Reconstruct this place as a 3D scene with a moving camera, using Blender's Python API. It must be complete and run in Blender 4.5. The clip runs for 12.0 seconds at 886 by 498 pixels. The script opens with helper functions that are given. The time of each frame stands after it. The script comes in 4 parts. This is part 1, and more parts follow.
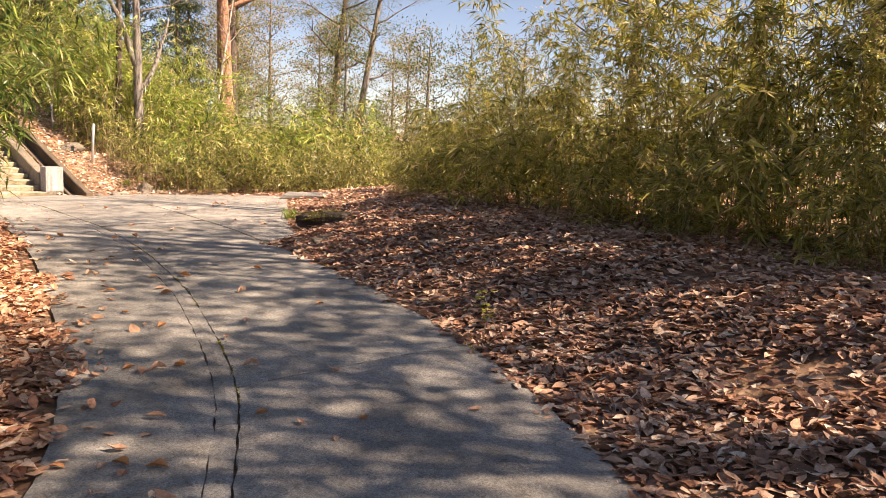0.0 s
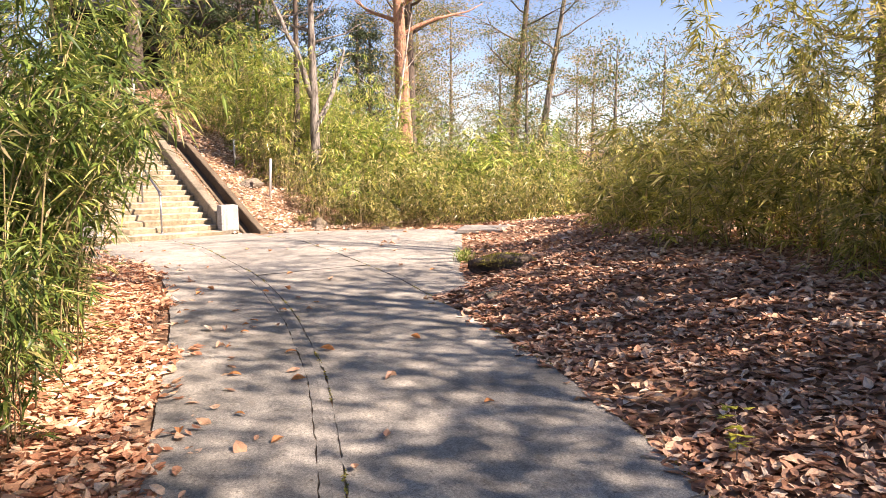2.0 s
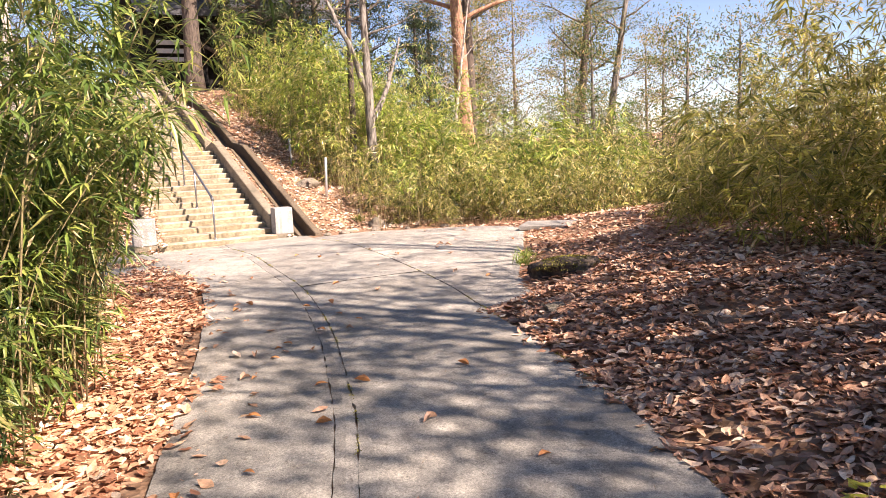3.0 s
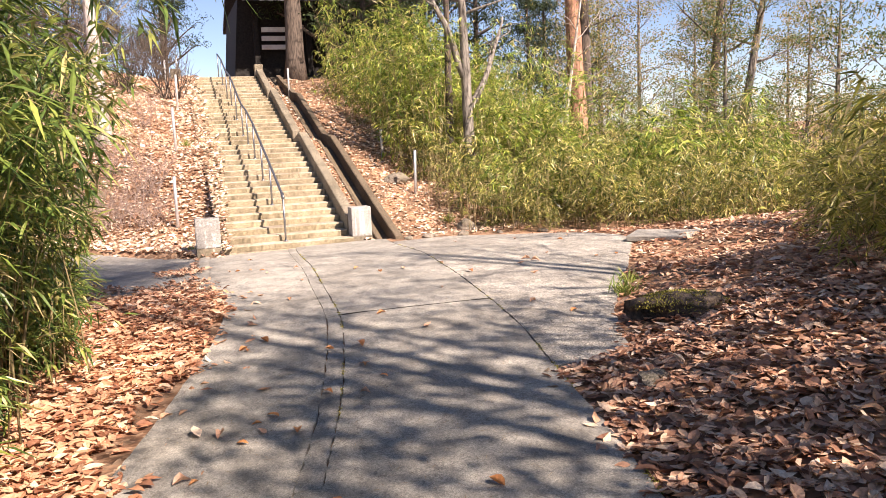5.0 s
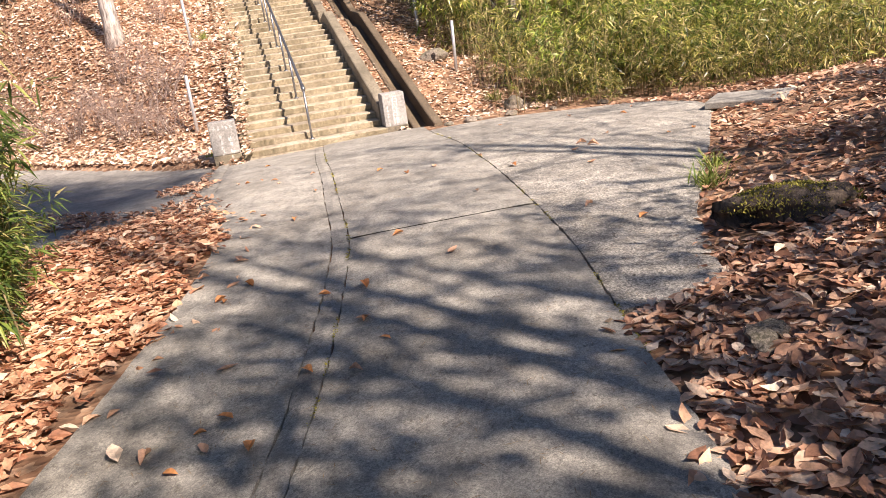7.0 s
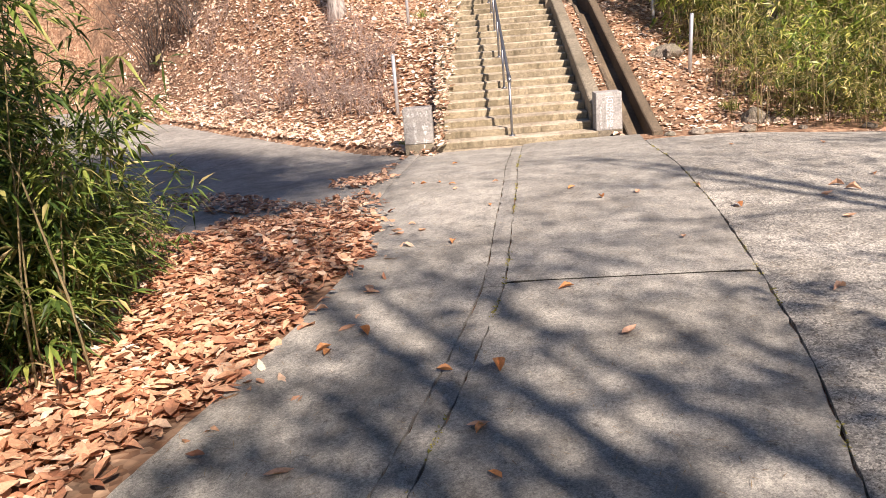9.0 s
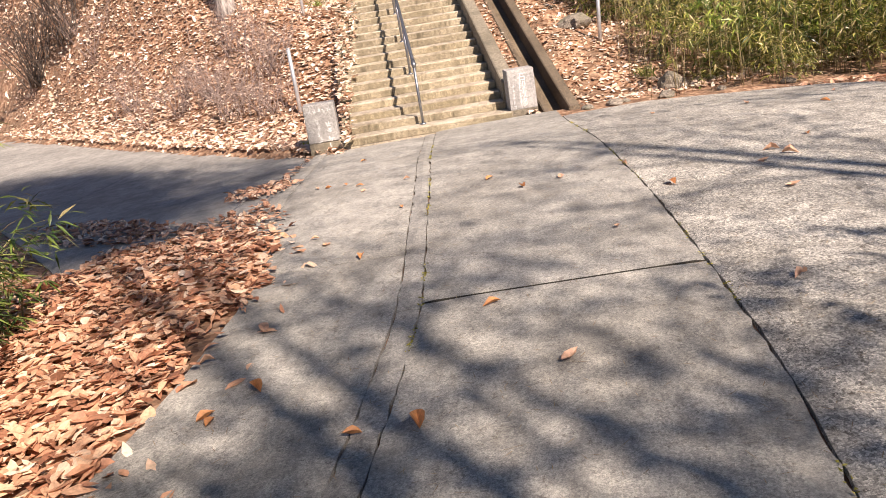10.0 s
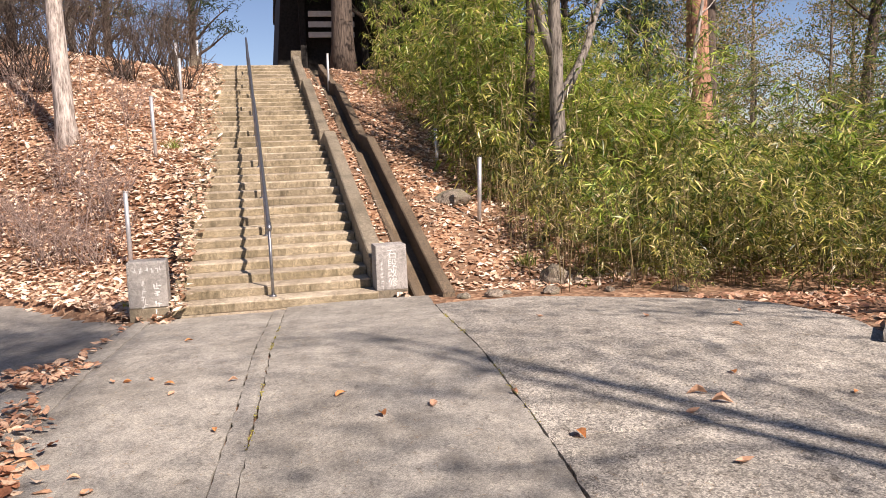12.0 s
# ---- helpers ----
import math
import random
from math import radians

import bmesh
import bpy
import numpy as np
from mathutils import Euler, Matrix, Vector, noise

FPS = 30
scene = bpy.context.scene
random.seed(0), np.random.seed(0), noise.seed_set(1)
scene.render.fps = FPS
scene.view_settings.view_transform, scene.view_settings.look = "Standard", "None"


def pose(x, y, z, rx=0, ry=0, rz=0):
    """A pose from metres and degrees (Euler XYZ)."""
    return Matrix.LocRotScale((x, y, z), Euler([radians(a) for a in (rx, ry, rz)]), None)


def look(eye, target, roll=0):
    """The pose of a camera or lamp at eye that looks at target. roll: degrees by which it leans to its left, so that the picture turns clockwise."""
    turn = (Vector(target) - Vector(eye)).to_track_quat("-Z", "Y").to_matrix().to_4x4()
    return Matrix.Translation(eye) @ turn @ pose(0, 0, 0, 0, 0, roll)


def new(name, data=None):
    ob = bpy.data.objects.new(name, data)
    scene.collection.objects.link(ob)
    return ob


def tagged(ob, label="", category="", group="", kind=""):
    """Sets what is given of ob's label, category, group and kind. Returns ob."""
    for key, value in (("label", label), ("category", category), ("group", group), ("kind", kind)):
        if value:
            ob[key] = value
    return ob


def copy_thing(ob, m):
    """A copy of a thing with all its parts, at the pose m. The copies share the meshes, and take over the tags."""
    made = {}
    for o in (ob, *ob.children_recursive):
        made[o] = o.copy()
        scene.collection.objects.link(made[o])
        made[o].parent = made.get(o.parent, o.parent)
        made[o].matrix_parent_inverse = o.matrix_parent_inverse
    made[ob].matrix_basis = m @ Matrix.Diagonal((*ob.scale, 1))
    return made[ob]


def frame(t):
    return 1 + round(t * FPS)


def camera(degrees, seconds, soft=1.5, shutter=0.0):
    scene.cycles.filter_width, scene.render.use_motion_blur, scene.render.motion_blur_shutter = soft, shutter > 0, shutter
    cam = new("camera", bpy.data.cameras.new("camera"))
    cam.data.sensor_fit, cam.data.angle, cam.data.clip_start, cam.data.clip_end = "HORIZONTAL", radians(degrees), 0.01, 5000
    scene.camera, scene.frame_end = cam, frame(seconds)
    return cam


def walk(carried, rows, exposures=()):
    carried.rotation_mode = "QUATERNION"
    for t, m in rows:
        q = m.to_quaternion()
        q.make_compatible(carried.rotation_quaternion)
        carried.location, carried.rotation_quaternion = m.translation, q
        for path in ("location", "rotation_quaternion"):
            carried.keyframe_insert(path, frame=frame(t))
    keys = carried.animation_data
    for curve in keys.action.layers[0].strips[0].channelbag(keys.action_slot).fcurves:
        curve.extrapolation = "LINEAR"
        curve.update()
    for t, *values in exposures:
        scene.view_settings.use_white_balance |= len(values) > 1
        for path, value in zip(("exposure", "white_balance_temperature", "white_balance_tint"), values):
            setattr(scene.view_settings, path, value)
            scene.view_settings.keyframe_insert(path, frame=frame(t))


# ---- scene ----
cam = camera(57.4, 12.0, soft=0.7)
PATH = [
    (0, (0.172, 0.272, 1.531), (1.518, 2.059, 1.214), 2.5),
    (0.5, (0.297, 0.719, 1.541), (1.618, 2.520, 1.196), 1.4),
    (1, (0.480, 1.320, 1.493), (1.669, 3.216, 1.175), 4.7),
    (1.5, (0.950, 1.740, 1.531), (2.115, 3.652, 1.224), 1.3),
    (2, (1.278, 2.077, 1.651), (2.183, 4.129, 1.374), -0.1),
    (2.5, (1.581, 2.545, 1.677), (2.335, 4.657, 1.394), -1.2),
    (2.7, (1.687, 2.677, 1.721), (2.437, 4.790, 1.437), -2.2),
    (4.3, (2.670, 4.291, 1.680), (3.258, 6.425, 1.225), -1.3),
    (4.5, (2.810, 4.465, 1.671), (3.389, 6.608, 1.251), -1.8),
    (5, (3.105, 5.009, 1.740), (3.494, 7.213, 1.423), -2.5),
    (5.5, (3.182, 5.572, 1.617), (3.331, 7.789, 1.203), -2.2),
    (6, (3.271, 5.994, 1.684), (3.408, 8.203, 1.231), -4.1),
    (6.5, (3.495, 6.427, 1.610), (3.623, 8.591, 0.972), -9.0),
    (6.7, (3.597, 6.572, 1.649), (3.761, 8.733, 1.007), -8.1),
    (8.3, (4.197, 7.769, 1.655), (4.175, 9.953, 1.073), -8.0),
    (8.5, (4.201, 7.938, 1.638), (3.972, 10.108, 1.048), -9.5),
    (9, (4.100, 8.363, 1.631), (3.678, 10.498, 1.018), -4.7),
    (9.5, (4.111, 8.718, 1.592), (3.719, 10.849, 0.950), -8.5),
    (10, (4.137, 9.197, 1.573), (3.902, 11.342, 0.901), -9.3),
    (10.5, (4.158, 9.490, 1.581), (4.008, 11.665, 0.986), -7.6),
    (11, (4.069, 10.026, 1.573), (4.027, 12.222, 1.040), -5.4),
    (11.2, (4.070, 10.224, 1.613), (4.104, 12.440, 1.172), -5.1),
    (11.5, (4.069, 10.428, 1.591), (4.197, 12.655, 1.231), -3.8),
    (12, (4.170, 10.961, 1.617), (4.354, 13.195, 1.329), -2.0),
]
EXPOSURES = [(0.0, 1.45, 8000, 24), (0.6, 1.75, 7900, 24), (2.5, 1.7, 7100, 25), (4.5, 1.48, 7000, 23), (8.5, 1.05, 6700, 20), (10.5, 1.0, 6700, 20), (12.0, 0.76, 6700, 21)]
walk(cam, [(t, look(eye, target, roll)) for t, eye, target, roll in PATH], EXPOSURES)

# ---- world, sun ----
SUN_DIR = Vector((0.60, -0.80, 0.93)).normalized()
world = bpy.data.worlds.new("sky_world")
scene.world = world
world.use_nodes = True
wn = world.node_tree
sky = wn.nodes.new("ShaderNodeTexSky")
sky.sky_type, sky.sun_disc = "NISHITA", False
sky.sun_elevation = math.asin(SUN_DIR.z)
sky.sun_rotation = math.atan2(SUN_DIR.x, SUN_DIR.y)
sky.air_density, sky.dust_density, sky.ozone_density = 0.7, 0.1, 2.0
wn.nodes["Background"].inputs["Strength"].default_value = 0.064
wn.links.new(sky.outputs[0], wn.nodes["Background"].inputs["Color"])
sun = new("sun", bpy.data.lights.new("sun", "SUN"))
sun.data.energy, sun.data.angle, sun.data.color = 5.0, radians(0.6), (1.0, 0.92, 0.80)
sun.matrix_world = look(Vector((0, 0, 30)) + SUN_DIR * 30, (0, 0, 30))

# ---- materials ----


def material(name, rough=0.8, metal=0.0):
    m = bpy.data.materials.new(name)
    m.use_nodes = True
    b = m.node_tree.nodes["Principled BSDF"]
    b.inputs["Roughness"].default_value = rough
    b.inputs["Metallic"].default_value = metal
    b.inputs["Specular IOR Level"].default_value = 0.3
    return m, m.node_tree, b


def coords(nt, scale=(1, 1, 1)):
    tc = nt.nodes.new("ShaderNodeNewGeometry")
    mp = nt.nodes.new("ShaderNodeMapping")
    mp.inputs["Scale"].default_value = scale
    nt.links.new(tc.outputs["Position"], mp.inputs["Vector"])
    return mp.outputs[0]


def noise_node(nt, vec, scale, detail=4.0, rough=0.6):
    n = nt.nodes.new("ShaderNodeTexNoise")
    n.inputs["Scale"].default_value, n.inputs["Detail"].default_value, n.inputs["Roughness"].default_value = scale, detail, rough
    nt.links.new(vec, n.inputs["Vector"])
    return n.outputs["Fac"]


def ramp(nt, fac, stops):
    r = nt.nodes.new("ShaderNodeValToRGB")
    els = r.color_ramp.elements
    while len(els) < len(stops):
        els.new(0.5)
    for e, (p, c) in zip(els, stops):
        e.position, e.color = p, (*c, 1)
    nt.links.new(fac, r.inputs[0])
    return r.outputs[0]


def mix(nt, fac, a, b, mode="MIX"):
    n = nt.nodes.new("ShaderNodeMix")
    n.data_type, n.blend_type = "RGBA", mode
    for sock, v in ((n.inputs[0], fac), (n.inputs[6], a), (n.inputs[7], b)):
        if isinstance(v, (int, float)):
            sock.default_value = v
        elif isinstance(v, tuple):
            sock.default_value = (*v, 1)
        else:
            nt.links.new(v, sock)
    return n.outputs[2]


def bump(nt, bsdf, height, strength, dist):
    n = nt.nodes.new("ShaderNodeBump")
    n.inputs["Strength"].default_value, n.inputs["Distance"].default_value = strength, dist
    nt.links.new(height, n.inputs["Height"])
    nt.links.new(n.outputs[0], bsdf.inputs["Normal"])


def stone_like(name, dark, mid, light, stain, stain_amount=0.5, grain=160.0, streak=(1, 1, 1), rough=0.9):
    """Concrete or stone: broad blotches, a fine aggregate and stains."""
    m, nt, b = material(name, rough)
    vec = coords(nt)
    broad = ramp(nt, noise_node(nt, vec, 1.3, 6), [(0.3, dark), (0.5, mid), (0.72, light)])
    fine = noise_node(nt, vec, grain, 3, 0.7)
    speck = ramp(nt, fine, [(0.39, (0.40, 0.39, 0.38)), (0.5, (0.97, 0.96, 0.95)), (0.61, (1.75, 1.72, 1.66))])
    col = mix(nt, 0.85, broad, speck, "MULTIPLY")
    pits = noise_node(nt, vec, 24, 8, 0.8)
    col = mix(nt, 0.9, col, ramp(nt, pits, [(0.38, (0.62, 0.61, 0.6)), (0.5, (1.0, 1.0, 1.0)), (0.62, (1.3, 1.28, 1.24))]), "MULTIPLY")
    st = ramp(nt, noise_node(nt, coords(nt, streak), 2.6, 8, 0.72), [(0.48, (0, 0, 0)), (0.68, (1, 1, 1))])
    am = nt.nodes.new("ShaderNodeMath")
    am.operation = "MULTIPLY"
    am.inputs[1].default_value = stain_amount
    nt.links.new(st, am.inputs[0])
    col = mix(nt, am.outputs[0], col, stain)
    info = nt.nodes.new("ShaderNodeObjectInfo")
    tone = ramp(nt, info.outputs["Random"], [(0.0, (0.88, 0.88, 0.9)), (1.0, (1.08, 1.07, 1.03))])
    col = mix(nt, 1.0, col, tone, "MULTIPLY")
    nt.links.new(col, b.inputs["Base Color"])
    bump(nt, b, fine, 0.5, 0.006)
    return m


def leafy(name, stops, rough=0.6, trans=0.3, mottled=0.25, spec=0.3, patch=0.0):
    """Leaves in one mesh, each with its own colour, thin enough to let some light through."""
    m, nt, b = material(name, rough)
    b.inputs["Specular IOR Level"].default_value = spec
    g = nt.nodes.new("ShaderNodeNewGeometry")
    col = ramp(nt, g.outputs["Random Per Island"], stops)
    n = noise_node(nt, coords(nt), 45, 3)
    tone = ramp(nt, n, [(0.3, (1 - mottled,) * 3), (0.7, (1 + mottled,) * 3)])
    col = mix(nt, 1.0, col, tone, "MULTIPLY")
    if patch:
        broad = noise_node(nt, coords(nt), 2.6, 3, 0.6)
        col = mix(nt, 1.0, col, ramp(nt, broad, [(0.34, (1 - patch, 1 - patch, 1 - patch)), (0.5, (1, 1, 1)), (0.66, (1 + patch, 1 + 0.9 * patch, 1 + 0.6 * patch))]), "MULTIPLY")
    nt.links.new(col, b.inputs["Base Color"])
    if trans:
        t = nt.nodes.new("ShaderNodeBsdfTranslucent")
        nt.links.new(col, t.inputs["Color"])
        ms = nt.nodes.new("ShaderNodeMixShader")
        ms.inputs[0].default_value = trans
        nt.links.new(b.outputs[0], ms.inputs[1])
        nt.links.new(t.outputs[0], ms.inputs[2])
        nt.links.new(ms.outputs[0], nt.nodes["Material Output"].inputs["Surface"])
    return m


def bark(name, dark, light, stretch=(9, 9, 1.6), lichen=None):
    m, nt, b = material(name, 0.95)
    tc = nt.nodes.new("ShaderNodeTexCoord")
    mp = nt.nodes.new("ShaderNodeMapping")
    mp.inputs["Scale"].default_value = stretch
    nt.links.new(tc.outputs["Object"], mp.inputs["Vector"])
    f = noise_node(nt, mp.outputs[0], 2.2, 7, 0.7)
    col = ramp(nt, f, [(0.36, dark), (0.62, light)])
    if lichen:
        spots = ramp(nt, noise_node(nt, coords(nt), 2.0, 5), [(0.52, (0, 0, 0)), (0.64, (1, 1, 1))])
        col = mix(nt, spots, col, lichen)
    nt.links.new(col, b.inputs["Base Color"])
    bump(nt, b, f, 0.8, 0.03)
    return m


def lane_material(name, dark, mid, light, stain, contrast, debris):
    """Worn concrete with its aggregate showing, water stains and lodged dirt."""
    m, nt, b = material(name, 0.88)
    vec = coords(nt)
    col = ramp(nt, noise_node(nt, vec, 0.9, 7, 0.62), [(0.3, dark), (0.5, mid), (0.7, light)])
    cell = nt.nodes.new("ShaderNodeTexVoronoi")
    cell.inputs["Scale"].default_value = 75
    nt.links.new(vec, cell.inputs["Vector"])
    lo, hi = 1 - contrast, 1 + contrast
    col = mix(nt, 1.0, col, ramp(nt, cell.outputs["Color"], [(0.1, (lo, lo, lo)), (0.5, (1, 1, 1)), (0.9, (hi, hi, hi * 0.97))]), "MULTIPLY")
    fine = noise_node(nt, vec, 130, 4, 0.75)
    col = mix(nt, 1.0, col, ramp(nt, fine, [(0.36, (lo * 0.8, lo * 0.8, lo * 0.8)), (0.5, (1, 1, 1)), (0.64, (hi * 1.1, hi * 1.09, hi * 1.05))]), "MULTIPLY")
    wear = noise_node(nt, coords(nt, (1.0, 0.55, 1.0)), 7, 8, 0.75)
    col = mix(nt, 1.0, col, ramp(nt, wear, [(0.36, (0.74, 0.73, 0.72)), (0.5, (1, 1, 1)), (0.63, (1.17, 1.16, 1.13))]), "MULTIPLY")
    spots = ramp(nt, noise_node(nt, vec, 2.3, 8, 0.75), [(0.5, (0, 0, 0)), (0.7, (0.6, 0.6, 0.6))])
    col = mix(nt, spots, col, stain)
    lodged = ramp(nt, noise_node(nt, coords(nt, (1.0, 0.7, 1.0)), 19, 9, 0.8), [(0.57, (0, 0, 0)), (0.63, (debris, debris, debris))])
    col = mix(nt, lodged, col, (0.075, 0.06, 0.045))
    info = nt.nodes.new("ShaderNodeObjectInfo")
    col = mix(nt, 1.0, col, ramp(nt, info.outputs["Random"], [(0.0, (0.91, 0.91, 0.92)), (1.0, (1.06, 1.05, 1.03))]), "MULTIPLY")
    nt.links.new(col, b.inputs["Base Color"])
    bump(nt, b, fine, 0.5, 0.005)
    return m


JOINT_DIRT = stone_like("joint_dirt", (0.018, 0.016, 0.012), (0.03, 0.026, 0.02), (0.05, 0.042, 0.03), (0.02, 0.022, 0.012), 0.5, 110)
CONCRETE = lane_material("lane_concrete", (0.23, 0.215, 0.19), (0.32, 0.305, 0.275), (0.40, 0.38, 0.345), (0.19, 0.175, 0.15), 0.24, 0.6)
COARSE_CONCRETE = lane_material("coarse_concrete", (0.25, 0.235, 0.21), (0.35, 0.33, 0.295), (0.44, 0.415, 0.37), (0.17, 0.155, 0.125), 0.55, 1.0)
ROAD_CONCRETE = lane_material("side_road_concrete", (0.20, 0.19, 0.175), (0.27, 0.258, 0.238), (0.34, 0.325, 0.30), (0.16, 0.148, 0.13), 0.2, 0.5)
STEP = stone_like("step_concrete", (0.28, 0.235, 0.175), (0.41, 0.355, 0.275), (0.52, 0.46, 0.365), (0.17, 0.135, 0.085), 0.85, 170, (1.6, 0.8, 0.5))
# Moss stains, plus tread-to-riser contrast put into the colour as a darker base.
RISER = stone_like("dark_mossy_riser", (0.17, 0.14, 0.09), (0.28, 0.235, 0.16), (0.40, 0.345, 0.25), (0.085, 0.07, 0.042), 0.85, 150, (3.0, 1.0, 0.5))
CURB = stone_like("curb_concrete", (0.16, 0.135, 0.098), (0.23, 0.198, 0.148), (0.30, 0.26, 0.20), (0.08, 0.07, 0.048), 0.8, 150)
GUTTER = stone_like("gutter_concrete", (0.10, 0.075, 0.05), (0.15, 0.115, 0.08), (0.21, 0.165, 0.115), (0.05, 0.04, 0.028), 0.6, 90)
MARKER = stone_like("marker_stone", (0.285, 0.272, 0.255), (0.365, 0.35, 0.332), (0.44, 0.425, 0.40), (0.20, 0.188, 0.172), 0.5, 220, (3, 3, 1.5))
ROCK = stone_like("rock_stone", (0.10, 0.085, 0.07), (0.2, 0.17, 0.14), (0.3, 0.26, 0.22), (0.09, 0.10, 0.04), 0.6, 60)
LITTER = leafy("fallen_leaf_brown", [(0.0, (0.18, 0.085, 0.052)), (0.2, (0.36, 0.185, 0.115)), (0.45, (0.52, 0.295, 0.19)), (0.66, (0.63, 0.39, 0.255)), (0.85, (0.71, 0.51, 0.36)), (1.0, (0.78, 0.64, 0.50))], 0.5, 0.12)
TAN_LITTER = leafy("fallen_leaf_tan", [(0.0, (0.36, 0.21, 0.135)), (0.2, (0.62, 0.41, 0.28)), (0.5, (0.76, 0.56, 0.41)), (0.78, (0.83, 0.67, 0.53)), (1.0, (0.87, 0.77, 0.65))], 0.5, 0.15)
ORANGE_LITTER = leafy("fallen_leaf_russet", [(0.0, (0.24, 0.10, 0.055)), (0.22, (0.47, 0.22, 0.125)), (0.5, (0.62, 0.34, 0.20)), (0.8, (0.72, 0.46, 0.29)), (1.0, (0.80, 0.63, 0.47))], 0.55, 0.18)
ORANGE_LEAF = leafy("fallen_leaf_orange", [(0.0, (0.46, 0.16, 0.05)), (0.5, (0.60, 0.25, 0.09)), (1.0, (0.58, 0.34, 0.16))], 0.55, 0.15)
NEEDLE = leafy("dry_needle", [(0.0, (0.16, 0.10, 0.05)), (1.0, (0.34, 0.24, 0.13))], 0.7, 0)
BAMBOO_LEAF = leafy("bamboo_leaf", [(0.0, (0.05, 0.10, 0.018)), (0.25, (0.15, 0.24, 0.036)), (0.55, (0.33, 0.42, 0.07)), (0.8, (0.54, 0.56, 0.13)), (0.92, (0.66, 0.56, 0.24)), (1.0, (0.68, 0.55, 0.33))], 0.36, 0.4, 0.2, 0.5, 0.4)
LANE_BAMBOO_LEAF = leafy("lane_bamboo_leaf", [(0.0, (0.045, 0.085, 0.02)), (0.3, (0.095, 0.155, 0.032)), (0.62, (0.18, 0.245, 0.05)), (0.86, (0.30, 0.33, 0.08)), (0.94, (0.46, 0.40, 0.16)), (1.0, (0.55, 0.44, 0.25))], 0.4, 0.34, 0.2, 0.5, 0.3)
SASA_LEAF = leafy("dwarf_bamboo_leaf", [(0.0, (0.03, 0.05, 0.012)), (0.3, (0.10, 0.14, 0.026)), (0.52, (0.27, 0.29, 0.06)), (0.72, (0.50, 0.46, 0.13)), (0.88, (0.64, 0.54, 0.25)), (1.0, (0.72, 0.60, 0.38))], 0.34, 0.34, 0.2, 0.5, 0.5)
THICKET_LEAF = leafy("thicket_leaf", [(0.0, (0.10, 0.12, 0.028)), (0.25, (0.27, 0.28, 0.055)), (0.55, (0.44, 0.42, 0.10)), (0.78, (0.58, 0.51, 0.18)), (1.0, (0.68, 0.54, 0.32))], 0.38, 0.55, 0.2, 0.5, 0.4)
GRASS_LEAF = leafy("grass_blade", [(0.0, (0.10, 0.17, 0.03)), (0.6, (0.24, 0.30, 0.06)), (1.0, (0.42, 0.38, 0.14))], 0.5, 0.3)
YELLOW_LEAF = leafy("sprig_leaf", [(0.0, (0.42, 0.42, 0.06)), (1.0, (0.60, 0.56, 0.10))], 0.5, 0.3)
MOSS = leafy("moss_tuft", [(0.0, (0.14, 0.13, 0.03)), (0.6, (0.32, 0.29, 0.06)), (1.0, (0.50, 0.44, 0.11))], 0.9, 0.1)
PINE_LEAF = leafy("pine_needles", [(0.0, (0.045, 0.08, 0.022)), (0.55, (0.12, 0.16, 0.045)), (0.8, (0.27, 0.24, 0.08)), (1.0, (0.40, 0.25, 0.11))], 0.6, 0.35)
DARK_NEEDLE = leafy("cedar_needles", [(0.0, (0.02, 0.035, 0.015)), (1.0, (0.06, 0.085, 0.03))], 0.6, 0.2)
AUTUMN_LEAF = leafy("withered_tree_leaf", [(0.0, (0.10, 0.13, 0.035)), (0.4, (0.22, 0.22, 0.06)), (0.75, (0.35, 0.28, 0.11)), (1.0, (0.46, 0.29, 0.16))], 0.6, 0.4)
CULM = bark("bamboo_culm", (0.17, 0.135, 0.06), (0.40, 0.32, 0.17), (30, 30, 3))
TWIG = bark("dry_twig", (0.24, 0.165, 0.135), (0.46, 0.36, 0.31), (30, 30, 3))
BARK_GREY = bark("oak_bark", (0.03, 0.024, 0.02), (0.30, 0.265, 0.225), (7, 7, 1.3))
BARK_PALE = bark("pale_bark", (0.15, 0.12, 0.10), (0.62, 0.55, 0.49), (8, 8, 1.5))
BARK_PINE = bark("red_pine_bark", (0.14, 0.075, 0.05), (0.54, 0.29, 0.19), (6, 6, 2.2))
BARK_DARK = bark("dark_bark", (0.045, 0.035, 0.03), (0.15, 0.115, 0.09), (10, 10, 1.6))


def plain(name, c1, c2, rough, metal=0.0, scale=8.0):
    m, nt, b = material(name, rough, metal)
    f = noise_node(nt, coords(nt), scale, 6, 0.65)
    nt.links.new(ramp(nt, f, [(0.35, c1), (0.65, c2)]), b.inputs["Base Color"])
    bump(nt, b, f, 0.25, 0.004)
    return m


RAIL_METAL = plain("weathered_rail_pipe", (0.20, 0.20, 0.21), (0.34, 0.345, 0.36), 0.38, 0.85, 30)
GALVANISED = plain("galvanised_pipe", (0.46, 0.46, 0.46), (0.62, 0.62, 0.62), 0.45, 0.6, 25)
DARK_WOOD = plain("charred_wood", (0.012, 0.011, 0.010), (0.03, 0.026, 0.023), 0.8, 0, 12)
ROOF_TILE = plain("roof_tile", (0.05, 0.05, 0.055), (0.09, 0.09, 0.095), 0.6, 0, 10)
PLASTER = plain("white_plaster", (0.62, 0.61, 0.58), (0.74, 0.73, 0.70), 0.9, 0, 6)
PAINT_WHITE = plain("chalky_lettering", (0.62, 0.61, 0.58), (0.80, 0.79, 0.76), 0.9, 0, 120)


